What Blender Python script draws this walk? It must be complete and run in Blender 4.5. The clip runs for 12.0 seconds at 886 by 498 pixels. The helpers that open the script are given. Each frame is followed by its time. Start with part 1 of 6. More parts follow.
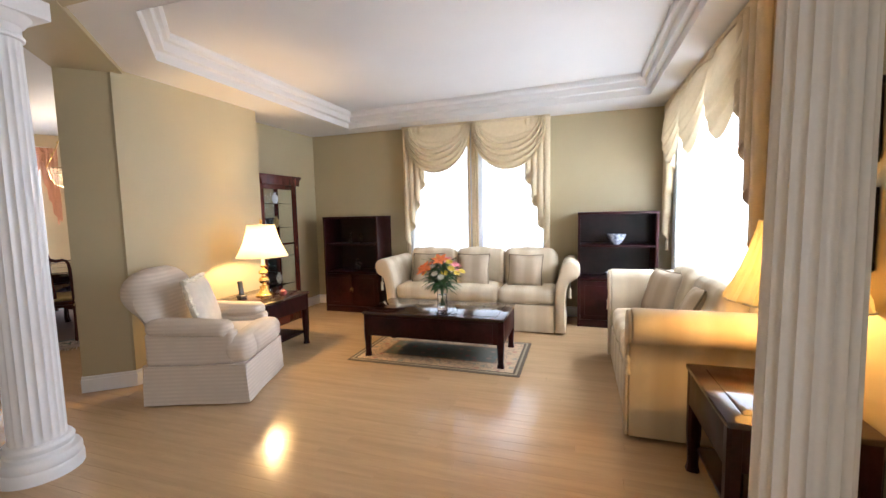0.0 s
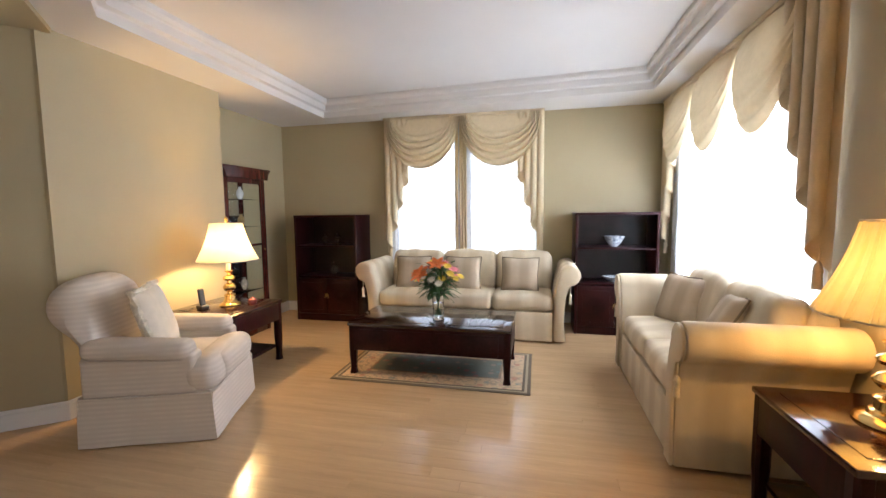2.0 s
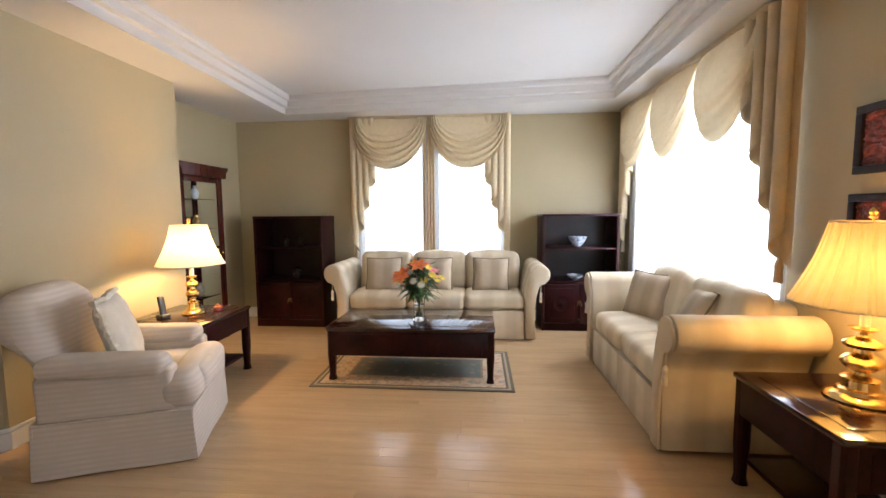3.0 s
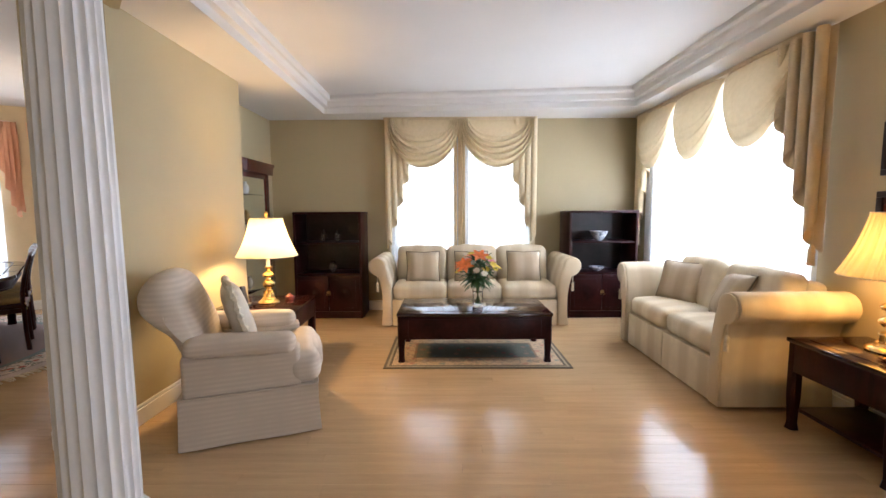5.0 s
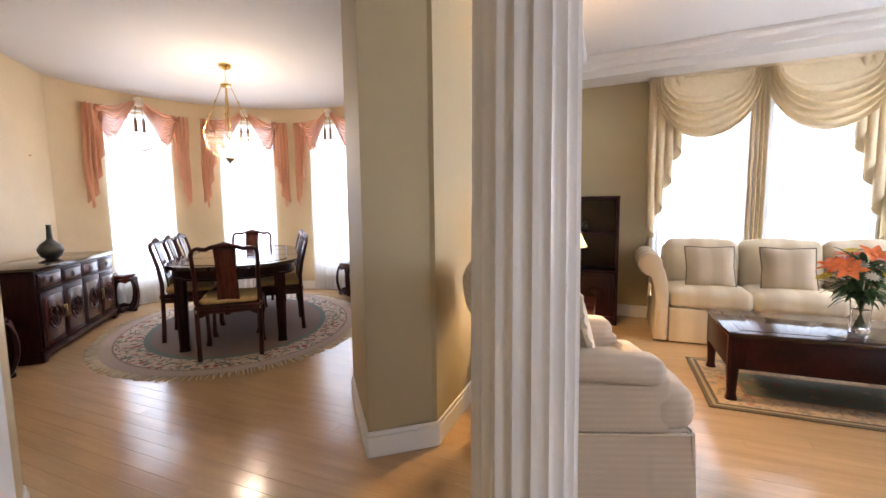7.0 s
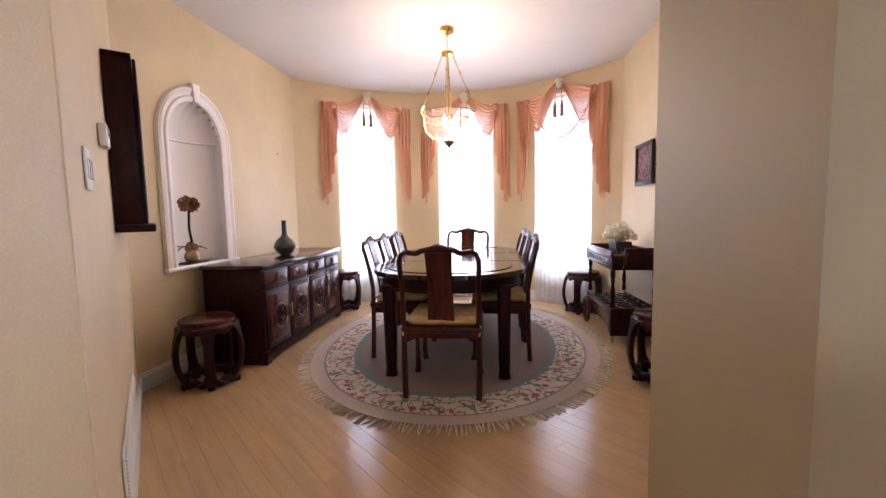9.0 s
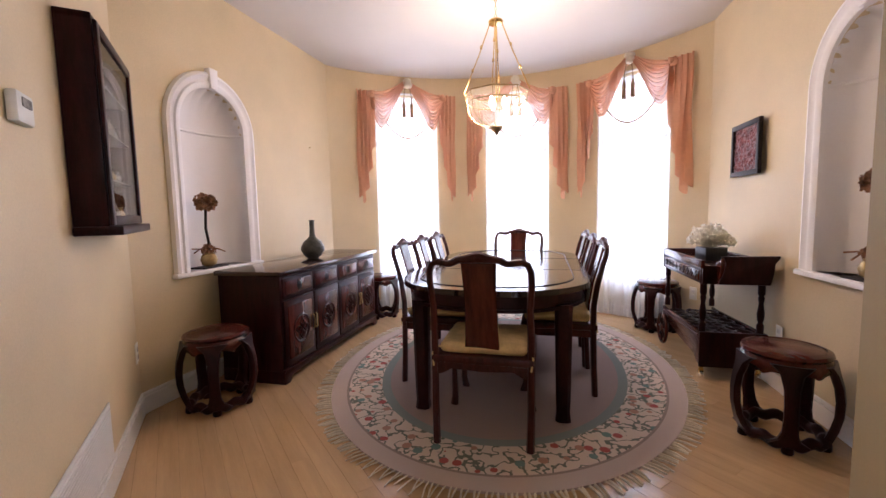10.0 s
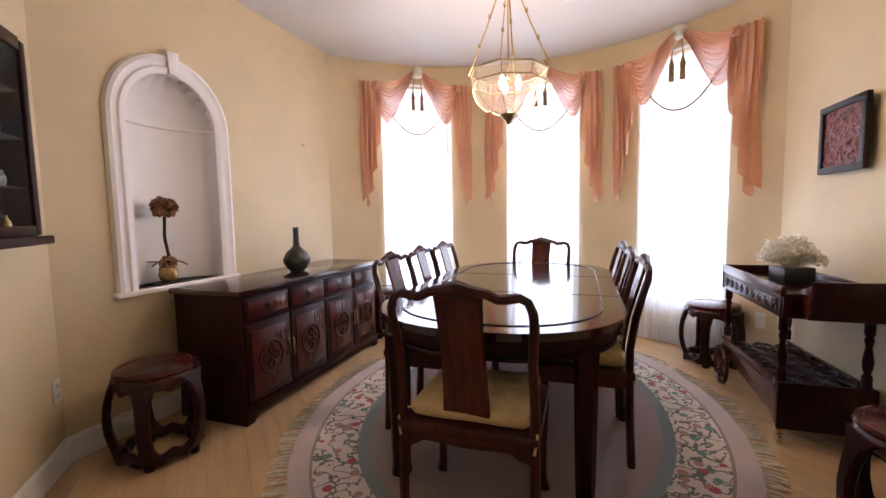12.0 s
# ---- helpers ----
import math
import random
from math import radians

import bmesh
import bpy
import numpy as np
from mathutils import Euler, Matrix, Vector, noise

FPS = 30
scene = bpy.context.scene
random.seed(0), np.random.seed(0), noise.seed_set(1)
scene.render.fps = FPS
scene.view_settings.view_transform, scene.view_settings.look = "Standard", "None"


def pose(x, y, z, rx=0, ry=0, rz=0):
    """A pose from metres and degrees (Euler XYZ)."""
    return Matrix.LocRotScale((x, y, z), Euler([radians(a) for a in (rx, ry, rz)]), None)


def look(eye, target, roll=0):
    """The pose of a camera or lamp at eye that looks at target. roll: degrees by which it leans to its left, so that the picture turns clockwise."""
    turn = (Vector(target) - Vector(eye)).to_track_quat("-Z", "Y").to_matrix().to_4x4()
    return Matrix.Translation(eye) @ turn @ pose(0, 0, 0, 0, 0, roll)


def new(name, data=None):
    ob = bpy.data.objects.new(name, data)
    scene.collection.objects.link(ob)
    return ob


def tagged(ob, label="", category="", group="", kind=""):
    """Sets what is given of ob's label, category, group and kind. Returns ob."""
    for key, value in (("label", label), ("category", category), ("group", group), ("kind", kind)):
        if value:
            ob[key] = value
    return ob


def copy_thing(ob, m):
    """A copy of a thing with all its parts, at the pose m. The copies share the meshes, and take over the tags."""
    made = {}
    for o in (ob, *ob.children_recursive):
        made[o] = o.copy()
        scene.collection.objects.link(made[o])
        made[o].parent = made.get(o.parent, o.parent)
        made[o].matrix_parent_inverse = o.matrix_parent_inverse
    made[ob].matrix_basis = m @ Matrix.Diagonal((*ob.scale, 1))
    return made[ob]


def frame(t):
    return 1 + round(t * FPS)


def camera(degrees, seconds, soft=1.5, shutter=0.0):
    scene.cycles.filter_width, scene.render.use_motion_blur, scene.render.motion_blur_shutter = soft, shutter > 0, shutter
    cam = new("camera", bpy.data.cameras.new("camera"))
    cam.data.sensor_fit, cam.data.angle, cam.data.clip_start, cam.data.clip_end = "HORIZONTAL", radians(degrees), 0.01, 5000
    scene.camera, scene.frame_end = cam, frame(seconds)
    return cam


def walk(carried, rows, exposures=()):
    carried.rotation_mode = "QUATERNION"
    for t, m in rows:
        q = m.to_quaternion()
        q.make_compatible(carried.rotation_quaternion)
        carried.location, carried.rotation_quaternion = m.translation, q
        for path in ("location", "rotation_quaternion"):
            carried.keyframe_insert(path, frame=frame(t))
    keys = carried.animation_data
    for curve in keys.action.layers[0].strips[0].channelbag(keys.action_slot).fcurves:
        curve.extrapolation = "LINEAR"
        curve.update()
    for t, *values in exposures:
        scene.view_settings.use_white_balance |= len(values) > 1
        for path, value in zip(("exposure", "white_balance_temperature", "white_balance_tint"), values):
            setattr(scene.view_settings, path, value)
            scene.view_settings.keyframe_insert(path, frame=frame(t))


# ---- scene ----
cam = camera(93.8, 12.0)
PATH = [
    (0, (-0.028, -0.013, 1.372), (-0.649, 1.88, 1.194), -1.2),
    (0.5, (-0.105, 0.068, 1.359), (-0.721, 1.962, 1.181), -1.0),
    (1, (-0.19, 0.153, 1.359), (-0.783, 2.055, 1.178), -0.9),
    (1.5, (-0.304, 0.231, 1.35), (-0.838, 2.149, 1.168), -0.8),
    (2, (-0.444, 0.3, 1.354), (-0.885, 2.242, 1.178), -0.6),
    (2.5, (-0.591, 0.308, 1.358), (-0.884, 2.279, 1.182), -0.5),
    (4.5, (-1.339, -0.086, 1.353), (-1.362, 1.906, 1.182), -0.4),
    (5, (-1.549, -0.096, 1.319), (-1.565, 1.896, 1.144), -0.3),
    (5.5, (-1.771, 0.02, 1.285), (-1.81, 2.011, 1.102), -0.4),
    (6, (-2.05, 0.169, 1.249), (-2.236, 2.152, 1.064), -0.3),
    (6.5, (-2.375, 0.308, 1.229), (-2.872, 2.237, 1.041), -0.5),
    (7, (-2.663, 0.457, 1.222), (-3.418, 2.299, 1.031), -0.7),
    (7.5, (-2.962, 0.661, 1.197), (-4.012, 2.353, 1.008), -0.8),
    (9.5, (-3.85, 1.496, 1.17), (-5.453, 2.68, 0.992), -1.2),
    (10, (-4.041, 1.679, 1.168), (-5.708, 2.77, 0.989), -1.2),
    (10.5, (-4.175, 1.835, 1.16), (-5.868, 2.886, 0.986), -1.2),
    (11, (-4.286, 2.007, 1.166), (-6.003, 3.017, 0.994), -1.2),
    (11.5, (-4.361, 2.127, 1.178), (-6.1, 3.101, 1.012), -1.1),
    (12, (-4.403, 2.187, 1.192), (-6.156, 3.134, 1.028), -1.1),
]
walk(cam, [(t, look(eye, target, roll)) for t, eye, target, roll in PATH],
     [(0, -0.20, 5650, 13), (2.5, -0.45, 5700, 13), (4.5, -0.32, 5650, 13), (5.5, -0.22, 5600, 13), (6.5, -0.06, 5550, 14), (7.5, 0.02, 5950, 20), (9.5, 0.0, 5700, 25), (10, -0.04, 5700, 25), (10.5, 0.02, 5700, 25), (11, -0.13, 5750, 23), (12, -0.17, 5750, 22)])

# ------------------------------------------------------------------ light
scene.view_settings.exposure = 0.0
world = bpy.data.worlds.new("world")
scene.world = world
world.use_nodes = True
sky = world.node_tree.nodes.new("ShaderNodeTexSky")
sky.sky_type, sky.sun_disc, sky.sun_elevation, sky.sun_rotation = "NISHITA", False, radians(40), radians(200)
world.node_tree.links.new(sky.outputs[0], world.node_tree.nodes["Background"].inputs[0])
world.node_tree.nodes["Background"].inputs[1].default_value = 0.1


def lamp(kind, m, watts, color, size=(0.1, 0.1)):
    data = bpy.data.lights.new("light", kind)
    data.energy, data.color = watts, color
    if kind == "AREA":
        data.shape, data.size, data.size_y = "RECTANGLE", *size
    elif kind == "SUN":
        data.angle = size[0]
    else:
        data.shadow_soft_size = size[0]
    ob = new("window_light" if kind == "AREA" else "lamp_light", data)
    ob.matrix_world = m
    return ob


sun = lamp("SUN", look((0, 0, 9), (3, 8, 0)), 0.8, (1, 0.97, 0.92), (radians(12),))
DAY = (0.94, 0.97, 1.0)
WARM = (1.0, 0.62, 0.24)

# ------------------------------------------------------------------ materials


def material(name, color, rough=0.5, metal=0.0, vary=0.08, scale=6.0, grain=60.0, bump=0.05, stretch=(1, 1, 1), coat=0.0, spec=0.5, second=None, rand=0.0):
    """A surface with variation at two scales and a fine relief, in metres of the thing's own space."""
    mat = bpy.data.materials.new(name)
    mat.use_nodes = True
    nt = mat.node_tree
    n, l = nt.nodes, nt.links
    b = n["Principled BSDF"]
    b.inputs["Roughness"].default_value, b.inputs["Metallic"].default_value = rough, metal
    b.inputs["Coat Weight"].default_value, b.inputs["Coat Roughness"].default_value = coat, 0.08
    b.inputs["Specular IOR Level"].default_value = spec
    tc, mp = n.new("ShaderNodeTexCoord"), n.new("ShaderNodeMapping")
    mp.inputs["Scale"].default_value = stretch
    l.new(tc.outputs["Object"], mp.inputs["Vector"])
    big, fine = n.new("ShaderNodeTexNoise"), n.new("ShaderNodeTexNoise")
    big.inputs["Scale"].default_value, big.inputs["Detail"].default_value = scale, 4
    fine.inputs["Scale"].default_value, fine.inputs["Detail"].default_value = grain, 3
    for t in (big, fine):
        l.new(mp.outputs[0], t.inputs["Vector"])
    both = n.new("ShaderNodeMath")
    both.operation = "MULTIPLY_ADD"
    l.new(fine.outputs["Fac"], both.inputs[0])
    both.inputs[1].default_value = 0.4
    l.new(big.outputs["Fac"], both.inputs[2])
    ramp = n.new("ShaderNodeMapRange")
    ramp.inputs["From Min"].default_value, ramp.inputs["From Max"].default_value = 0.45, 0.95
    l.new(both.outputs[0], ramp.inputs["Value"])
    mix = n.new("ShaderNodeMix")
    mix.data_type = "RGBA"
    dark = second or tuple(c * (1 - 2 * vary) for c in color)
    mix.inputs["A"].default_value = (*dark, 1)
    mix.inputs["B"].default_value = (*(color if second else (min(1, c * (1 + vary)) for c in color)), 1)
    l.new(ramp.outputs[0], mix.inputs["Factor"])
    out = mix.outputs["Result"]
    if rand:
        info, hsv, mr = n.new("ShaderNodeObjectInfo"), n.new("ShaderNodeHueSaturation"), n.new("ShaderNodeMapRange")
        mr.inputs["To Min"].default_value, mr.inputs["To Max"].default_value = 1 - rand, 1 + rand
        l.new(info.outputs["Random"], mr.inputs["Value"])
        l.new(mr.outputs[0], hsv.inputs["Value"])
        l.new(out, hsv.inputs["Color"])
        out = hsv.outputs[0]
        shift = n.new("ShaderNodeMath")
        shift.operation, shift.inputs[1].default_value = "MULTIPLY", 91.0
        l.new(info.outputs["Random"], shift.inputs[0])
        l.new(shift.outputs[0], mp.inputs["Location"])
    l.new(out, b.inputs["Base Color"])
    rr = n.new("ShaderNodeMapRange")
    rr.inputs["To Min"].default_value, rr.inputs["To Max"].default_value = rough * 0.85, min(1, rough * 1.2)
    l.new(big.outputs["Fac"], rr.inputs["Value"])
    l.new(rr.outputs[0], b.inputs["Roughness"])
    bp = n.new("ShaderNodeBump")
    bp.inputs["Strength"].default_value, bp.inputs["Distance"].default_value = bump, 0.01
    l.new(fine.outputs["Fac"], bp.inputs["Height"])
    l.new(bp.outputs[0], b.inputs["Normal"])
    return mat


def striped(name, color, other, width, axis=0, rough=0.9):
    """Woven cloth with broad soft stripes across one axis of the thing."""
    mat = material(name, color, rough, vary=0.05, scale=9, grain=220, bump=0.25, spec=0.2)
    nt = mat.node_tree
    n, l = nt.nodes, nt.links
    b = n["Principled BSDF"]
    old = b.inputs["Base Color"].links[0].from_socket
    tc, sep, wave = n.new("ShaderNodeTexCoord"), n.new("ShaderNodeSeparateXYZ"), n.new("ShaderNodeMath")
    l.new(tc.outputs["Object"], sep.inputs[0])
    mul = n.new("ShaderNodeMath")
    mul.operation, mul.inputs[1].default_value = "MULTIPLY", math.pi / width
    l.new(sep.outputs[axis], mul.inputs[0])
    wave.operation = "SINE"
    l.new(mul.outputs[0], wave.inputs[0])
    mr = n.new("ShaderNodeMapRange")
    mr.inputs["From Min"].default_value, mr.inputs["From Max"].default_value = -0.6, 0.6
    l.new(wave.outputs[0], mr.inputs["Value"])
    mix = n.new("ShaderNodeMix")
    mix.data_type = "RGBA"
    l.new(mr.outputs[0], mix.inputs["Factor"])
    l.new(old, mix.inputs["A"])
    mix.inputs["B"].default_value = (*other, 1)
    l.new(mix.outputs["Result"], b.inputs["Base Color"])
    return mat


def cloth_sheer(name, color, clear, glow=0.6):
    """Thin woven cloth: part of the light goes straight through, part is scattered."""
    mat = bpy.data.materials.new(name)
    mat.use_nodes = True
    n, l = mat.node_tree.nodes, mat.node_tree.links
    n.remove(n["Principled BSDF"])
    out = n["Material Output"]
    d, t, c = n.new("ShaderNodeBsdfDiffuse"), n.new("ShaderNodeBsdfTranslucent"), n.new("ShaderNodeBsdfTransparent")
    tc, no, mr = n.new("ShaderNodeTexCoord"), n.new("ShaderNodeTexNoise"), n.new("ShaderNodeMix")
    mr.data_type = "RGBA"
    no.inputs["Scale"].default_value = 25
    l.new(tc.outputs["Object"], no.inputs["Vector"])
    l.new(no.outputs["Fac"], mr.inputs["Factor"])
    mr.inputs["A"].default_value, mr.inputs["B"].default_value = (*(x * 0.85 for x in color), 1), (*color, 1)
    for s in (d, t):
        l.new(mr.outputs["Result"], s.inputs["Color"])
    m1, m2 = n.new("ShaderNodeMixShader"), n.new("ShaderNodeMixShader")
    m1.inputs[0].default_value, m2.inputs[0].default_value = glow, clear
    l.new(d.outputs[0], m1.inputs[1])
    l.new(t.outputs[0], m1.inputs[2])
    l.new(m1.outputs[0], m2.inputs[1])
    l.new(c.outputs[0], m2.inputs[2])
    l.new(m2.outputs[0], out.inputs["Surface"])
    return mat


def emitter(name, color, strength):
    mat = bpy.data.materials.new(name)
    mat.use_nodes = True
    b = mat.node_tree.nodes["Principled BSDF"]
    b.inputs["Base Color"].default_value = (*color, 1)
    b.inputs["Emission Color"].default_value, b.inputs["Emission Strength"].default_value = (*color, 1), strength
    return mat


def glass(name, color=(1, 1, 1), rough=0.02, ior=1.45):
    mat = bpy.data.materials.new(name)
    mat.use_nodes = True
    b = mat.node_tree.nodes["Principled BSDF"]
    b.inputs["Base Color"].default_value, b.inputs["Roughness"].default_value = (*color, 1), rough
    b.inputs["Transmission Weight"].default_value, b.inputs["IOR"].default_value = 1, ior
    return mat


KHAKI = material("khaki_wall_paint", (0.43, 0.355, 0.205), 0.6, vary=0.03, scale=1.5, grain=180, bump=0.06)
# Cream paint; its broad tone variation imitates mottled light on the dining walls.
CREAM = material("cream_wall_paint", (0.69, 0.56, 0.345), 0.55, vary=0.08, scale=1.3, grain=150, bump=0.06)
WHITE = material("white_ceiling_paint", (0.67, 0.64, 0.605), 0.7, vary=0.02, scale=2, grain=200, bump=0.04)
TRIM = material("white_gloss_trim", (0.80, 0.79, 0.76), 0.3, vary=0.02, scale=4, grain=90, bump=0.02)
PILLAR = material("white_column_paint", (0.80, 0.79, 0.78), 0.35, vary=0.03, scale=5, grain=70, bump=0.04)
FLOORING = material("pale_oak_boards", (0.53, 0.352, 0.182), 0.18, vary=0.07, scale=3, grain=26, bump=0.04, stretch=(0.6, 7, 1), coat=0.2, spec=0.42, rand=0.02)
GROUT = material("board_joint", (0.46, 0.30, 0.16), 0.3)
SHELL = material("white_niche_plaster", (0.88, 0.85, 0.83), 0.5, vary=0.02, scale=4, grain=90, bump=0.03)
ROSEWOOD = material("dark_rosewood", (0.025, 0.0042, 0.0042), 0.34, vary=0.3, scale=5, grain=40, bump=0.03, stretch=(1, 6, 1), coat=0.03, spec=0.16)
POLISHED = material("polished_rosewood_top", (0.028, 0.007, 0.005), 0.13, vary=0.25, scale=5, grain=40, bump=0.01, stretch=(1, 6, 1), coat=0.4)
CHAIRWOOD = material("red_brown_chair_wood", (0.058, 0.012, 0.008), 0.30, vary=0.3, scale=7, grain=45, bump=0.03, stretch=(6, 6, 1), coat=0.06, spec=0.22)
ROSE_RED = material("red_rosewood", (0.072, 0.014, 0.009), 0.24, vary=0.3, scale=6, grain=45, bump=0.03, stretch=(6, 1, 1), coat=0.14, spec=0.32)
EBONY = material("black_brown_wood", (0.016, 0.007, 0.006), 0.45, vary=0.3, scale=6, grain=45, bump=0.03, stretch=(1, 6, 1), coat=0.05, spec=0.3)
BRASS = material("polished_brass", (0.78, 0.55, 0.20), 0.2, 1.0, vary=0.06, scale=12, grain=90, bump=0.01)
OLD_BRASS = material("aged_brass", (0.45, 0.32, 0.14), 0.35, 1.0, vary=0.2, scale=20, grain=90, bump=0.03)
CHROME = material("steel", (0.7, 0.7, 0.7), 0.2, 1.0, vary=0.03)
SOFA = striped("striped_sofa_cloth", (0.70, 0.60, 0.43), (0.595, 0.49, 0.335), 0.125)
SOFA_SIDE = striped("striped_arm_cloth", (0.70, 0.60, 0.43), (0.595, 0.49, 0.335), 0.125, 1)
BEIGE = striped("beige_ribbed_cloth", (0.64, 0.555, 0.46), (0.585, 0.503, 0.413), 0.014, 2)
PIPING = material("dark_piping_cord", (0.20, 0.155, 0.10), 0.9, vary=0.1)
PILLOW = striped("taupe_pillow_cloth", (0.52, 0.425, 0.305), (0.42, 0.335, 0.23), 0.10)
CREAM_CLOTH = material("cream_pillow_cloth", (0.69, 0.61, 0.49), 0.9, vary=0.05, scale=12, grain=200, bump=0.25, spec=0.2)
FRINGE = material("cream_fringe", (0.72, 0.64, 0.49), 0.95, vary=0.12, scale=40, grain=200, bump=0.4, spec=0.1)
SWAG = cloth_sheer("cream_satin_swag", (0.76, 0.63, 0.41), 0.0, 0.05)
DRAPE = material("tan_satin_drape", (0.62, 0.50, 0.33), 0.6, vary=0.06, scale=8, grain=120, bump=0.1, spec=0.3)
SHEER = cloth_sheer("white_sheer_curtain", (0.90, 0.91, 0.93), 0.25)
PEACH = cloth_sheer("peach_sheer_swag", (0.87, 0.50, 0.32), 0.13, 0.15)
TASSEL = material("brown_tassel_thread", (0.30, 0.19, 0.11), 0.9, vary=0.15, scale=40, grain=200, bump=0.4, spec=0.1)
SHADE = cloth_sheer("ivory_lamp_shade", (0.90, 0.80, 0.53), 0.0, 0.17)
SHADE_PLEAT = cloth_sheer("yellow_pleated_shade", (0.88, 0.76, 0.42), 0.0, 0.14)
BULB = emitter("lit_bulb", (1.0, 0.88, 0.68), 12)
CLEAR = glass("clear_glass")
CURIO_GLASS = glass("cabinet_glass", (0.95, 0.97, 0.96), 0.01, 1.1)
MIRROR = material("mirror_silver", (0.85, 0.87, 0.87), 0.03, 1.0, vary=0.01, bump=0.0)
PORCELAIN = material("white_porcelain", (0.75, 0.76, 0.76), 0.15, vary=0.04, coat=0.5)
BLUEWARE = material("blue_white_porcelain", (0.72, 0.74, 0.76), 0.15, scale=28, grain=60, second=(0.06, 0.08, 0.14), coat=0.5)
PEWTER = material("grey_glaze", (0.32, 0.30, 0.28), 0.25, vary=0.25, scale=30)
DARK_GLAZE = material("dark_green_glaze", (0.045, 0.045, 0.035), 0.3, vary=0.4, scale=25, grain=70, bump=0.5)
PLASTIC = material("white_plastic", (0.72, 0.71, 0.66), 0.4, vary=0.02)
BLACK = material("black_plastic", (0.02, 0.02, 0.022), 0.35, vary=0.1)
CUSHION = material("yellow_brocade", (0.60, 0.43, 0.19), 0.8, vary=0.12, scale=22, grain=110, bump=0.25, spec=0.3)
LEAF = material("leaf_green", (0.06, 0.13, 0.035), 0.5, vary=0.3, scale=20)
STEM = material("stem_green", (0.07, 0.13, 0.04), 0.5, vary=0.2)
ORANGE = material("orange_petal", (0.85, 0.22, 0.05), 0.6, vary=0.15, scale=25)
PINK = material("pink_petal", (0.80, 0.25, 0.28), 0.6, vary=0.15, scale=25)
YELLOW = material("yellow_petal", (0.80, 0.58, 0.06), 0.6, vary=0.15, scale=25)
IVORY = cloth_sheer("ivory_petal", (0.94, 0.90, 0.78), 0.0, 0.5)
BROWNPETAL = material("dried_brown_petal", (0.34, 0.16, 0.075), 0.8, vary=0.3, scale=30)
REDLACQUER = material("red_lacquer_carving", (0.26, 0.045, 0.03), 0.35, scale=24, grain=90, bump=0.6, second=(0.045, 0.010, 0.008))
VELVET = material("dark_backing", (0.05, 0.05, 0.045), 0.7, vary=0.2)
WATER = glass("water", (0.97, 1, 0.98), 0.0, 1.33)


